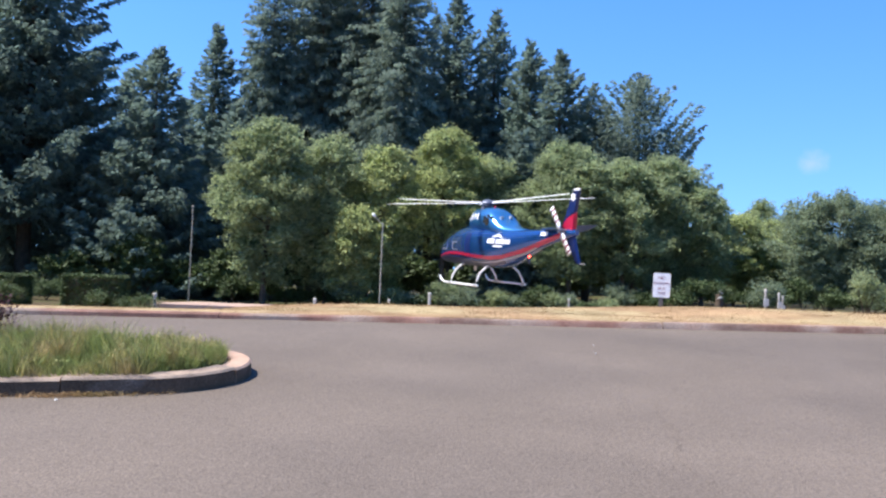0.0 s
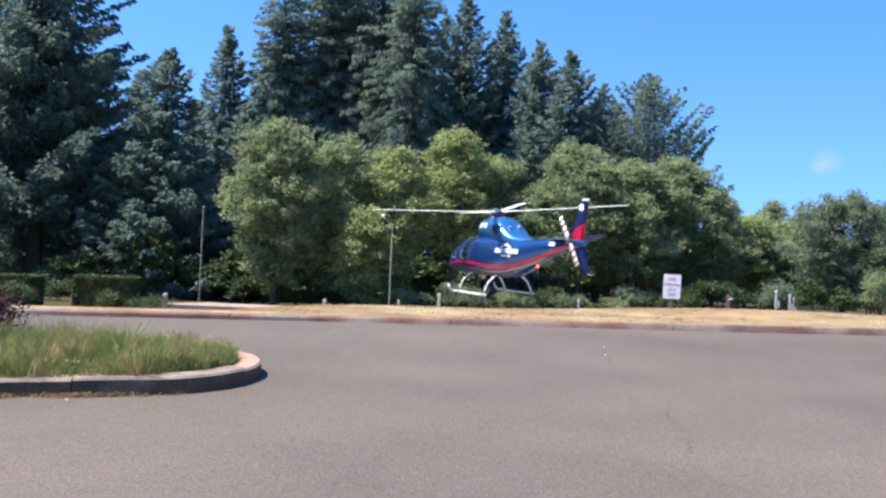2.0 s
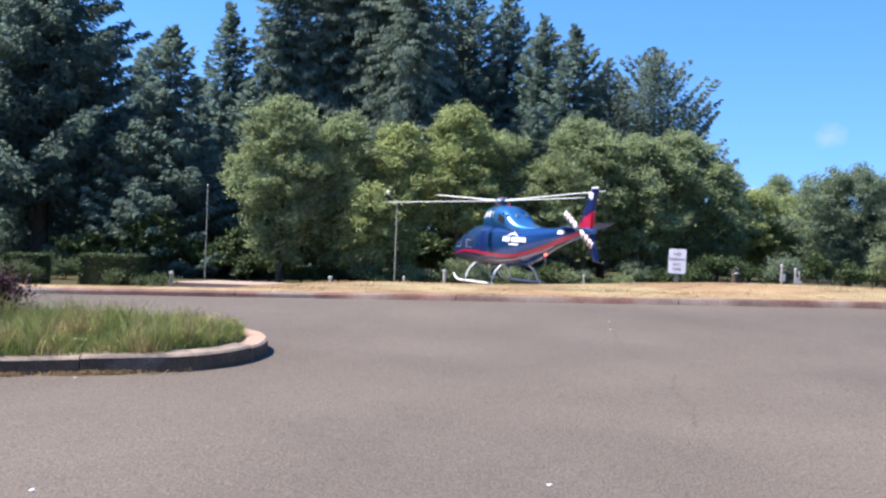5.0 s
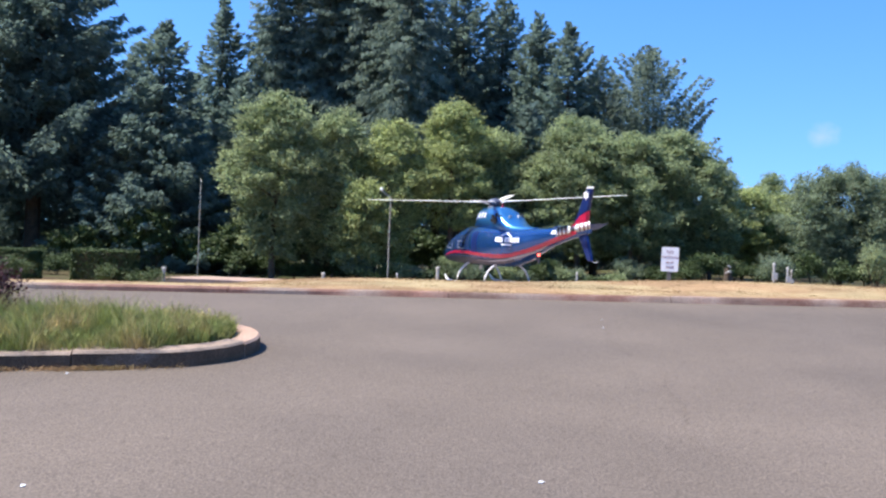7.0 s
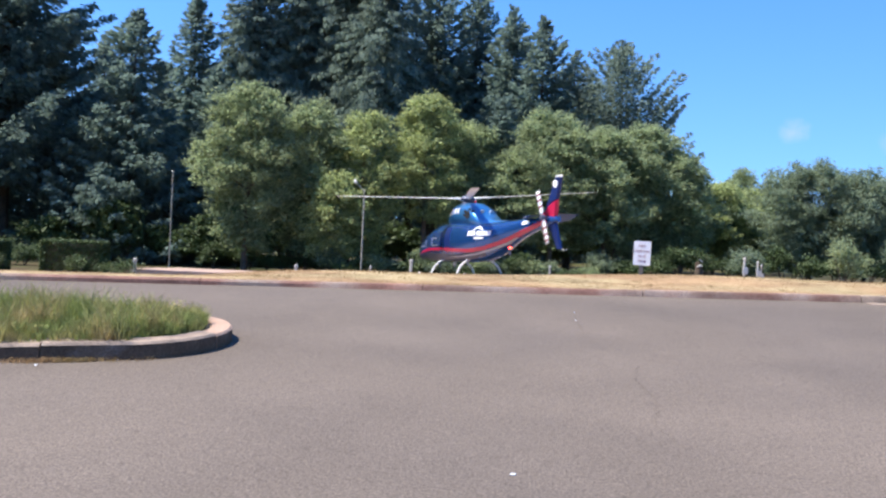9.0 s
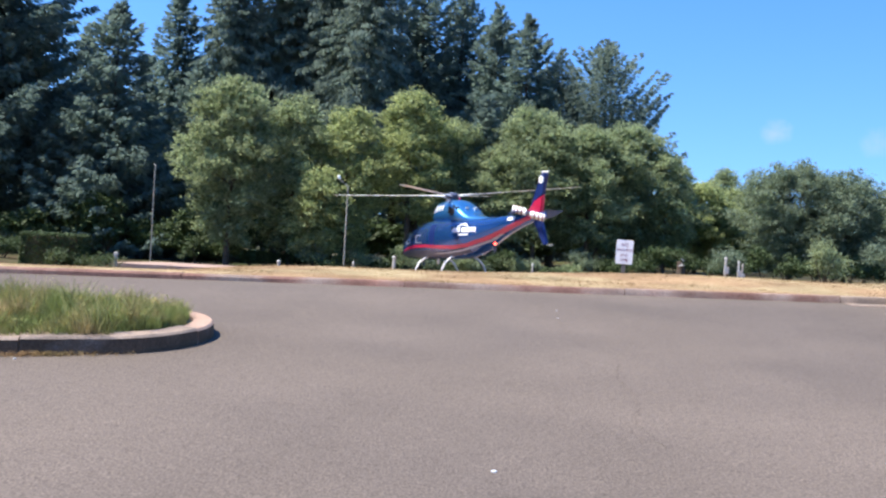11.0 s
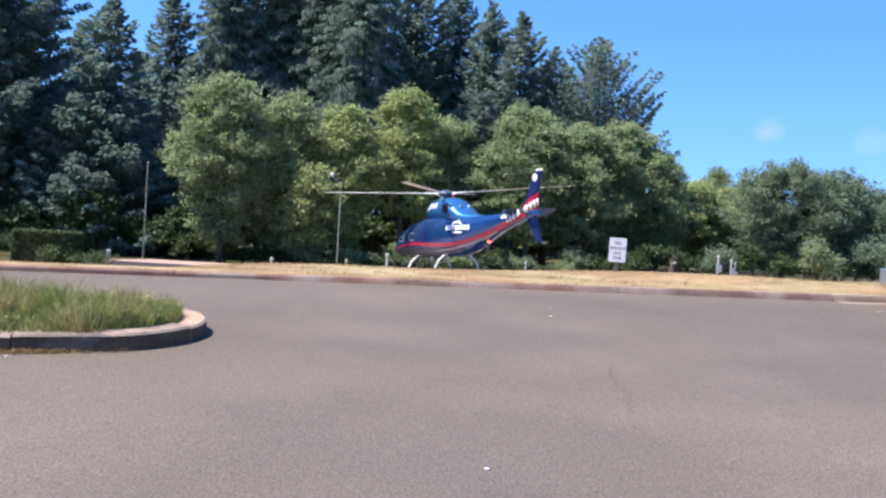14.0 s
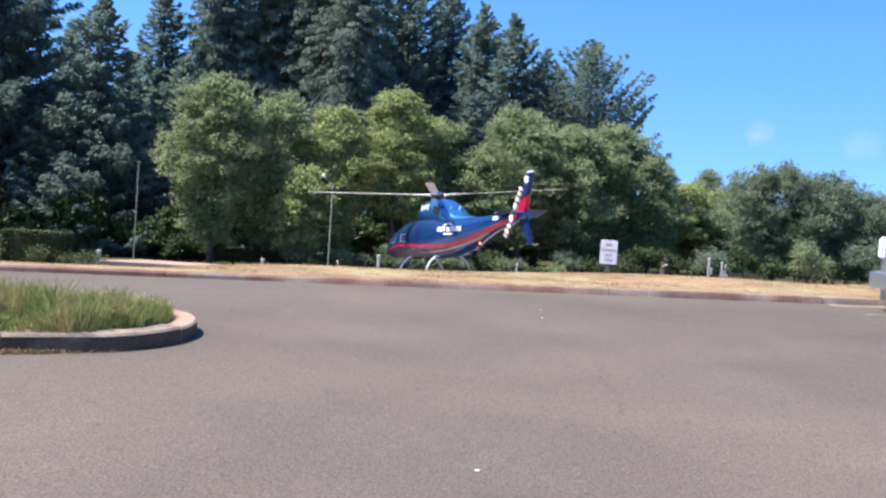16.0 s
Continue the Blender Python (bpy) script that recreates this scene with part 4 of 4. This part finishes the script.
for sgn in (-1, 1):
    part("lower_skin", skin([(3.45, 0.98), (3.0, 0.90), (2.4, 0.86), (1.0, 0.85), (-0.5, 0.87), (-1.5, 0.95), (-2.2, 1.10)],
                           [(3.45, 1.04), (3.0, 1.12), (2.4, 1.24), (1.0, 1.18), (-0.5, 1.12), (-1.5, 1.20), (-2.2, 1.36)], sgn, 0.003, 50, 6), LOWER, heli, "grey-violet lower flank")
    # red swoosh, grey belly line, fuselage marks
    part("stripe", skin([(3.1, 1.10), (2.5, 1.20), (1.8, 1.28), (0.8, 1.28), (-0.4, 1.22), (-1.4, 1.20), (-2.2, 1.28), (-3.0, 1.48), (-3.7, 1.68), (-4.4, 1.90), (-5.0, 2.07), (-5.7, 2.27)],
                        [(3.1, 1.12), (2.5, 1.27), (1.8, 1.39), (0.8, 1.41), (-0.4, 1.36), (-1.4, 1.35), (-2.2, 1.42), (-3.0, 1.62), (-3.7, 1.83), (-4.4, 2.06), (-5.0, 2.24), (-5.7, 2.44)], sgn, 0.006, 60), HELI_RED, heli, "red stripe")
    part("stripe", skin([(0.2, 1.02), (-0.8, 1.03), (-1.8, 1.11), (-2.6, 1.28), (-3.4, 1.52), (-4.0, 1.76)],
                        [(0.2, 1.03), (-0.8, 1.08), (-1.8, 1.17), (-2.6, 1.35), (-3.4, 1.58), (-4.0, 1.80)], sgn, 0.006, 40), PALE_GREY, heli, "pale grey belly stripe")
    # windows
    part("cockpit_window", skin([(2.95, 1.42), (2.3, 1.42), (1.72, 1.42)], [(2.95, 1.52), (2.3, 1.88), (1.72, 2.02)], sgn, 0.004, 16), GLASS_BLUE, heli, "dark tinted cockpit window")
    part("door_window", skin([(1.58, 1.46), (0.62, 1.46)], [(1.58, 2.04), (0.62, 2.06)], sgn, 0.004, 12), GLASS_BLUE, heli, "dark tinted door window")
    for y0, y1, z0, z1 in ((2.62, 2.10, 1.45, 1.48), (2.14, 2.10, 1.45, 1.72), (2.62, 2.58, 1.45, 1.66), (1.56, 1.02, 1.48, 1.51), (1.56, 1.51, 1.48, 1.80), (1.56, 1.06, 1.78, 1.81)):
        part("window_frame", skin([(y0, z0), (y1, z0)], [(y0, z1), (y1, z1)], sgn, 0.008, 8, 2), STEEL, heli, "bright window edge")
    part("sliding_door", skin([(0.42, 0.98), (-0.02, 0.98)], [(0.42, 2.22), (-0.02, 2.22)], sgn, 0.004, 6, 10), NAVY, heli, "dark door gap beside the sliding door")
    part("door_rail", skin([(-0.1, 2.20), (-2.2, 2.20)], [(-0.1, 2.23), (-2.2, 2.23)], sgn, 0.012, 20, 1), NAVY, heli)
    # the operator's mark as plain white bars under a peaked roof shape
    y = -1.36
    for wdt in (0.20, 0.08, 0.19, 0.19, 0.0, 0.19, 0.19, 0.08, 0.21, 0.20, 0.19):
        if wdt:
            part("white_bar", skin([(y, 1.86), (y - wdt * 0.55, 1.86)], [(y, 2.05), (y - wdt * 0.55, 2.05)], sgn, 0.008, 4, 3), HELI_WHITE, heli, "white bar of the operator's mark")
        y -= (wdt * 0.78) if wdt else 0.06
    part("white_bar", skin([(-1.80, 1.73), (-2.32, 1.73)], [(-1.80, 1.80), (-2.32, 1.80)], sgn, 0.008, 8, 1), HELI_WHITE, heli, "small white bar of the operator's mark")
    for a, b, c in ((-1.62, -1.93, 0), (-1.93, -2.28, 1)):
        lo = [(a, 2.07 if c == 0 else 2.16), (b, 2.16 if c == 0 else 2.07)]
        part("roof_mark", skin(lo, [(lo[0][0], lo[0][1] + (0.02 if c == 0 else 0.10)), (lo[1][0], lo[1][1] + (0.10 if c == 0 else 0.02))], sgn, 0.008, 8, 2), HELI_WHITE, heli, "white peaked mark")
    part("tail_mark", skin([(-4.35, 2.24), (-4.75, 2.26)], [(-4.35, 2.37), (-4.75, 2.39)], sgn, 0.008, 6, 1), HELI_WHITE, heli, "small pale mark on the tail boom")
    # air intake on the cowling: a dark lobed opening
    bm = bmesh.new()
    for cy, cz, r in ((-1.05, 2.70, 0.16), (-0.84, 2.85, 0.075), (-1.05, 2.90, 0.075), (-1.24, 2.83, 0.075), (-0.80, 2.70, 0.065)):
        w = cowl_x(cy, cz)
        tube(bm, [(sgn * (w - 0.10), cy, cz), (sgn * (w + 0.02), cy, cz)], [r, r], 12)
    part("air_intake", bm, BLACK, heli, "black lobed air intake")
    # exhaust
    bm = bmesh.new()
    tube(bm, [(sgn * 0.16, -1.15, 2.76), (sgn * 0.20, -1.40, 2.82), (sgn * 0.22, -1.55, 2.85)], [0.07, 0.07, 0.065], 14)
    part("exhaust", bm, STEEL, heli, "bright metal exhaust stub")
    # marks on the mast fairing: plain white bars
    for yy, zz, hh in ((0.52, 2.70, 0.20), (0.28, 2.76, 0.22), (0.04, 2.78, 0.23), (-0.20, 2.78, 0.23)):
        bm = bmesh.new()
        rows = [[bm.verts.new((sgn * (cowl_x(y, z) + 0.008), y, z)) for z in np.linspace(zz, zz + hh, 5)] for y in (yy + 0.05, yy, yy - 0.05)]
        for p, q in zip(rows, rows[1:]):
            for k in range(4):
                bm.faces.new((p[k], p[k + 1], q[k + 1], q[k]))
        r = bmesh.ops.extrude_face_region(bm, geom=list(bm.faces))
        for v in r["geom"]:
            if isinstance(v, bmesh.types.BMVert):
                v.co.x -= sgn * 0.02
        part("fairing_mark", bm, HELI_WHITE, heli, "white bar on the mast fairing")
    # horizontal stabiliser
    bm = bmesh.new()
    rings = []
    for t in np.linspace(0, 1, 5):
        xx = sgn * (0.10 + (1.45 if sgn > 0 else 0.5) * t)
        ch = 1.05 - 0.45 * t
        yy = -4.95 - 0.16 * t
        lo = 2.08 + 0.34 * t if sgn > 0 else 2.47
        rings.append([(xx, yy + ch * 0.5, lo), (xx, yy + ch * 0.25, lo + (0.13 if sgn > 0 else 0.07)), (xx, yy - ch * 0.5, 2.64 if sgn > 0 else 2.55), (xx, yy + ch * 0.25, lo + 0.04)])
    part("stabiliser", loft(bm, rings), STAB_BLUE, heli, "blue horizontal stabiliser")
# windscreen: two dark panes over the nose
for sgn in (-1, 1):
    bm = bmesh.new()
    rows = []
    for y in np.linspace(3.18, 1.75, 9):
        w, b, t = body_at(y)
        c, h = (b + t) / 2, (t - b) / 2
        row = []
        for k in range(7):
            xx = sgn * (0.04 + (w * 0.80 - 0.04) * k / 6)
            row.append(bm.verts.new((xx, y, c + h * (1 - min(0.999, abs(xx) / w) ** EXP) ** (1 / EXP) + 0.006)))
        rows.append(row)
    for p, q in zip(rows, rows[1:]):
        for k in range(6):
            bm.faces.new((p[k], p[k + 1], q[k + 1], q[k]))
    r = bmesh.ops.extrude_face_region(bm, geom=list(bm.faces))
    for v in r["geom"]:
        if isinstance(v, bmesh.types.BMVert):
            v.co.z -= 0.014
    part("windscreen", bm, GLASS_DARK, heli, "dark tinted windscreen")
# fin, in three painted bands, and the ventral fin
def fin_slab(pts, w0):
    bm = bmesh.new()
    prism(bm, pts, "x", -w0, w0)
    bmesh.ops.bevel(bm, geom=[e for e in bm.edges if abs(e.verts[0].co.x - e.verts[1].co.x) < 1e-5], offset=w0 * 0.6, segments=2, affect="EDGES")
    return bm


part("fin_base", fin_slab([(-4.95, 2.42), (-5.50, 2.62), (-5.75, 2.97), (-6.21, 3.12), (-6.10, 2.30), (-5.6, 2.25)], 0.085), HELI_RED, heli, "red lower fin")
part("fin", fin_slab([(-5.40, 2.66), (-6.05, 3.88), (-6.42, 3.88), (-6.215, 3.127), (-5.745, 2.977), (-5.495, 2.628)], 0.07), NAVY, heli, "navy blue tail fin")
part("fin_tip", fin_slab([(-6.05, 3.885), (-6.10, 3.96), (-6.46, 3.96), (-6.42, 3.885)], 0.06), HELI_WHITE, heli, "pale fin tip")
part("ventral_fin", fin_slab([(-5.60, 2.22), (-6.10, 2.30), (-6.42, 1.32), (-6.18, 1.32)], 0.06), NAVY, heli, "navy blue ventral fin")
bm = bmesh.new()
tube(bm, [(0, -6.25, 1.36), (0, -6.55, 1.30), (0, -6.75, 1.33)], 0.012, 6)
part("tail_guard", bm, STEEL, heli)
for sgn in (-1, 1):
    for a in (0, 60, 120):
        bm = bmesh.new()
        box(bm, -0.006, 0.006, -0.15, 0.15, -0.038, 0.038, 0.003)
        part("star_arm", bm, HELI_WHITE, heli, "arm of a white six-armed star", pose(sgn * (0.078 + 0.001 * (a // 60)), -6.11, 3.66, 90 + a, 0, 0))
# skids, set level under a body that sits a little nose-down
LEVEL = pose(0, 0, 0.07, -1.0, 1.5, 0)
SKID = material("skid_paint", (0.66, 0.66, 0.65), 0.45, vary=0.08, scale=4.0)
for sgn in (-1, 1):
    bm = bmesh.new()
    x = sgn * 1.12
    tube(bm, [(x, 2.12, 0.30), (x, 1.98, 0.14), (x, 1.78, 0.06), (x, 1.5, 0.045), (x, -1.08, 0.045), (x, -1.14, 0.06)], [0.035, 0.045, 0.045, 0.045, 0.045, 0.035], 12)
    part("skid", bm, SKID, heli, "white landing skid", LEVEL)
    for y in (1.15, -0.95):
        bm = bmesh.new()
        tube(bm, [(sgn * 0.30, y, 0.86), (sgn * 0.62, y, 0.78), (sgn * 0.90, y, 0.55), (sgn * 1.05, y, 0.28), (x, y, 0.06)], [0.042, 0.044, 0.042, 0.04, 0.04], 12)
        part("skid_leg", bm, SKID, heli, "white curved skid leg", LEVEL)
        bm = bmesh.new()
        tube(bm, [(x, y - 0.10, 0.045), (x, y + 0.10, 0.045)], 0.06, 12)
        part("skid_clamp", bm, STEEL, heli, "", LEVEL)
bm = bmesh.new()
tube(bm, [(0, 1.0, 0.80), (0, 1.02, 0.66), (0, 1.05, 0.60)], [0.07, 0.08, 0.04], 12)
part("searchlight", bm, STEEL, heli)
for y, z, r in ((-3.15, 1.42, 0.045), (-0.62, 3.26, 0.04)):
    bm = bmesh.new()
    lathe(bm, [(r * 1.1, -0.06), (r * 1.1, -0.02), (r, 0.0), (r * 0.8, r), (0.01, r * 1.5)], 14)
    part("beacon", bm, RED_LAMP if z < 2 else HELI_RED, heli, "lit red beacon" if z < 2 else "red beacon lens", pose(0, y, z, 180 if z < 2 else 0, 0, 0))
for y, z in ((-3.0, 1.30), (2.4, 0.74)):
    bm = bmesh.new()
    prism(bm, [(y, z + 0.06), (y - 0.18, z + 0.06), (y - 0.22, z - 0.2), (y - 0.10, z - 0.2)], "x", -0.012, 0.012)
    part("antenna", bm, HELI_GREY, heli)

# main rotor: a hub that turns on the mast, with four blades
bm = bmesh.new()
lathe(bm, [(0.30, 3.10), (0.28, 3.22), (0.20, 3.28), (0.17, 3.38)], 16)
part("mast", bm, HELI_GREY, heli)
HUB = Vector((0, 0, 3.44))
bm = bmesh.new()
lathe(bm, [(0.10, -0.10), (0.26, -0.07), (0.30, 0.0), (0.24, 0.07), (0.12, 0.12), (0.02, 0.14)], 20)
rotor = part("main_rotor", bm, HELI_GREY, heli, "grey main rotor hub with four blades")
rotor.location = HUB


def blade_mesh():
    rings = []
    for r, ch, th in ((0.20, 0.10, 0.07), (0.55, 0.12, 0.07), (0.95, 0.20, 0.045), (1.25, 0.33, 0.040), (3.0, 0.33, 0.034), (4.9, 0.33, 0.03), (5.25, 0.29, 0.024), (5.41, 0.18, 0.012)):
        z = 0.035 * max(0, r - 0.4)
        rings.append([(r, ch * 0.40, z), (r, ch * 0.16, z + th / 2), (r, -ch * 0.25, z + th * 0.32), (r, -ch * 0.60, z), (r, -ch * 0.25, z - th * 0.3), (r, ch * 0.16, z - th / 2)])
    return bm_mesh("blade", loft(bmesh.new(), rings), BLADE_TOP)


blade = blade_mesh()
for k in range(4):
    part("blade", blade, None, rotor, "long pale grey rotor blade" if k == 0 else "", pose(0, 0, 0, 0, 0, 90 * k))
    bm = bmesh.new()
    tube(bm, [(0.15, 0.10, -0.12), (0.45, 0.10, -0.02)], 0.022, 8)
    part("pitch_link", bm, STEEL, rotor, "", pose(0, 0, 0, 0, 0, 90 * k))

# tail rotor on the fin's left flank: two striped blades in the plane of the fin
TAIL_HUB = Vector((-0.34, -5.72, 2.46))
bm = bmesh.new()
tube(bm, [(-0.10, -5.72, 2.46), (-0.34, -5.72, 2.46)], 0.06, 10)
part("tail_gearbox", bm, HELI_GREY, heli)
bm = bmesh.new()
tube(bm, [(-0.10, 0, 0), (0.06, 0, 0)], [0.07, 0.10], 12)
tail_rotor = part("tail_rotor", bm, HELI_GREY, heli, "grey tail rotor hub with two striped blades")
tail_rotor.location = TAIL_HUB
rings = []
for i, r in enumerate((0.10, 0.20, 0.36, 0.45, 0.60, 0.69, 0.82, 0.90, 0.99)):
    ch = 0.12 if i == 0 else 0.27
    rings.append([(-0.006, ch * 0.45, r), (-0.016, ch * 0.1, r), (-0.004, -ch * 0.55, r), (0.016, ch * 0.1, r)])
tv = np.array(rings).reshape(-1, 3)
tf, ts = [], []
for i in range(8):
    for j in range(4):
        tf.append([i * 4 + j, i * 4 + (j + 1) % 4, i * 4 + 4 + (j + 1) % 4, i * 4 + 4 + j])
        ts.append(1 - i % 2 if i else 0)
tf += [[0, 3, 2, 1], [32, 33, 34, 35]]
ts += [0, 1]
STRIPE_DARK = material("tail_blade_dark", (0.27, 0.09, 0.10), 0.5, vary=0.1, scale=6.0)
tail_blade = np_mesh("blade", tv, tf, [HELI_WHITE, STRIPE_DARK], False, ts)
for k in range(2):
    part("blade", tail_blade, None, tail_rotor, "white and maroon striped tail blade" if k == 0 else "", pose(0, 0, 0, 180 * k, 0, 0))

# ---------------------------------------------------------------- distance
bm = bmesh.new()
pts = []
for i, a in enumerate(np.linspace(18, 75, 58)):
    r = 2400.0
    hgt = 96 + 26 * math.sin(i * 0.33) + 14 * noise.noise(Vector((i * 0.35, 0, 0)))
    pts.append((math.sin(radians(a)) * r, math.cos(radians(a)) * r, hgt))
rings = [[(x * 1.25, y * 1.25, -20), (x, y, z), (x * 0.97, y * 0.97, z * 0.8), (x * 0.8, y * 0.8, -20)] for x, y, z in pts]
HILL = material("far_hill", (0.055, 0.085, 0.11), 0.95, vary=0.25, scale=0.004, fine=0.2, fine_scale=0.03, spec=0.05)
tagged(new("backdrop_hill", bm_mesh("backdrop_hill", loft(bm, rings), HILL)), "low wooded bluish hill on the horizon", "hill", kind="structure")


def cloud(name, az, el, width, height, dens, seed):
    """A thin wisp of cloud far off: a curved sheet with a broken veil."""
    m = bpy.data.materials.new(name)
    m.use_nodes = True
    nt = m.node_tree
    for q in list(nt.nodes):
        if q.type == "BSDF_PRINCIPLED":
            nt.nodes.remove(q)
    co = nt.nodes.new("ShaderNodeTexCoord")
    n1 = nt.nodes.new("ShaderNodeTexNoise")
    n1.inputs["Scale"].default_value, n1.inputs["Detail"].default_value, n1.inputs["Roughness"].default_value = 0.030, 6.0, 0.65
    mp = nt.nodes.new("ShaderNodeMapping")
    mp.inputs["Location"].default_value = (seed, seed * 0.7, 0)
    gr = nt.nodes.new("ShaderNodeTexGradient")
    gr.gradient_type = "SPHERICAL"
    sc = nt.nodes.new("ShaderNodeMapping")
    sc.inputs["Scale"].default_value = (2 / width, 1, 2 / height)
    mu = nt.nodes.new("ShaderNodeMath")
    mu.operation = "MULTIPLY"
    rg = nt.nodes.new("ShaderNodeMapRange")
    rg.inputs[1].default_value, rg.inputs[2].default_value, rg.inputs[4].default_value = 0.15, 0.60, dens
    tr, df, mx = nt.nodes.new("ShaderNodeBsdfTransparent"), nt.nodes.new("ShaderNodeEmission"), nt.nodes.new("ShaderNodeMixShader")
    df.inputs[0].default_value, df.inputs[1].default_value = (0.85, 0.88, 0.95, 1), 0.42
    nt.links.new(co.outputs["Object"], mp.inputs[0]), nt.links.new(mp.outputs[0], n1.inputs["Vector"])
    nt.links.new(co.outputs["Object"], sc.inputs[0]), nt.links.new(sc.outputs[0], gr.inputs[0])
    nt.links.new(n1.outputs["Fac"], mu.inputs[0]), nt.links.new(gr.outputs["Fac"], mu.inputs[1])
    nt.links.new(mu.outputs[0], rg.inputs[0]), nt.links.new(rg.outputs[0], mx.inputs[0])
    nt.links.new(tr.outputs[0], mx.inputs[1]), nt.links.new(df.outputs[0], mx.inputs[2])
    nt.links.new(mx.outputs[0], nt.nodes["Material Output"].inputs[0])
    gxs, gzs = np.linspace(-width / 2, width / 2, 13), np.linspace(-height / 2, height / 2, 9)
    gx, gz = np.meshgrid(gxs, gzs)
    v = np.stack([gx, 0.0004 * gx * gx, gz], -1).reshape(-1, 3)
    i = (np.arange(8)[:, None] * 13 + np.arange(12)[None]).ravel()
    ob = new(name, np_mesh(name, v, np.stack([i, i + 1, i + 14, i + 13], -1), m, True))
    r, a, e = 2000.0, radians(az), radians(el)
    ob.matrix_world = pose(r * math.sin(a) * math.cos(e), r * math.cos(a) * math.cos(e), r * math.sin(e), 0, 0, -az)
    ob.visible_shadow = False
    tagged(ob, "faint white wisp of cloud in the blue sky", "cloud", kind="structure")


cloud("backdrop_cloud", 21.5, 7.15, 130, 80, 0.42, 3.0)
cloud("backdrop_haze", 27.0, 6.6, 260, 90, 0.30, 11.0)


# ---------------------------------------------------------------- what moves
FLIGHT = [  # seconds, x, z, heading, nose up, lean
    (0, 1.87, 1.02, 27.5, 2.8, -4.5), (0.5, 1.78, 0.95, 26.6, 2.9, -4.5), (1, 1.75, 0.83, 25.8, 3.1, -4.4), (1.5, 1.78, 0.76, 26.1, 3.1, -4.4), (2, 1.82, 0.69, 27.5, 2.8, -4.3),
    (2.5, 1.87, 0.61, 29.1, 2.8, -4.3), (3, 1.92, 0.49, 30.5, 2.8, -4.3), (3.5, 2.01, 0.37, 30.4, 2.6, -4.2), (4, 2.07, 0.26, 29.3, 2.3, -4.2), (4.5, 1.99, 0.19, 28.5, 2.1, -4.0),
    (5, 1.89, 0.16, 28.8, 2.0, -3.9), (6.3, 1.85, 0.04, 29.6, 1.4, -3.4), (7.5, 1.83, -0.05, 30.2, 0.4, -2.8), (8, 1.87, -0.11, 29.0, -0.7, -2.4), (8.5, 1.87, -0.13, 28.6, -1.5, -1.9),
    (9, 1.84, -0.15, 28.7, -2.0, -1.5), (9.5, 1.86, -0.15, 28.8, -2.7, -1.5), (12, 1.90, -0.15, 29.6, -2.9, -1.5), (16, 1.90, -0.15, 29.5, -2.9, -1.5),
]
MAST_Y = 38.4
# where the blades stand at each half second: main rotor, tail rotor (degrees)
BLADES = [
    (0.0, 45, 35), (0.5, 44, -20), (1.0, 43, -88), (1.5, 60, -8), (2.0, 74, 33), (2.5, 70, -56), (3.0, 73, 20), (3.5, 5, -76), (4.0, 10, 17), (4.5, 8, -50), (5.0, 30, 56),
    (7.5, 66, -69), (8.0, 74, 16), (8.5, 85, -57), (9.0, 0, 19), (9.5, 12, -60), (12.0, 43, 50), (12.5, 42, 5), (13.0, 25, 67), (13.5, 55, -69), (14.0, 70, -72), (14.5, 60, 42),
    (15.0, 30, -70), (15.5, 70, 90), (16.0, 83, -28)]


def spin(index, period, speed):
    """Angles for every film frame: they pass through BLADES (modulo period) at about the given speed."""
    out, total = [], BLADES[0][index]
    for (t0, *a), (t1, *b) in zip(BLADES, BLADES[1:]):
        k = round((t1 - t0) * FPS)
        want = total + speed * k
        target = b[index - 1]
        target += period * round((want - target) / period)
        out += [total + (target - total) * i / k for i in range(k)]
        total = target
    return out + [total]


def motions():
    walk(heli, [(t, pose(x, MAST_Y, z, p, r, h)) for t, x, z, h, p, r in FLIGHT])
    tilt = pose(*HUB, 0.5, -1.8, 0)
    walk(rotor, [(i / FPS, tilt @ pose(0, 0, 0, 0, 0, a - 28)) for i, a in enumerate(spin(1, 90, 76.8))])
    walk(tail_rotor, [(i / FPS, pose(*TAIL_HUB, -a, 0, 0)) for i, a in enumerate(spin(2, 180, -72.0))])


motions()
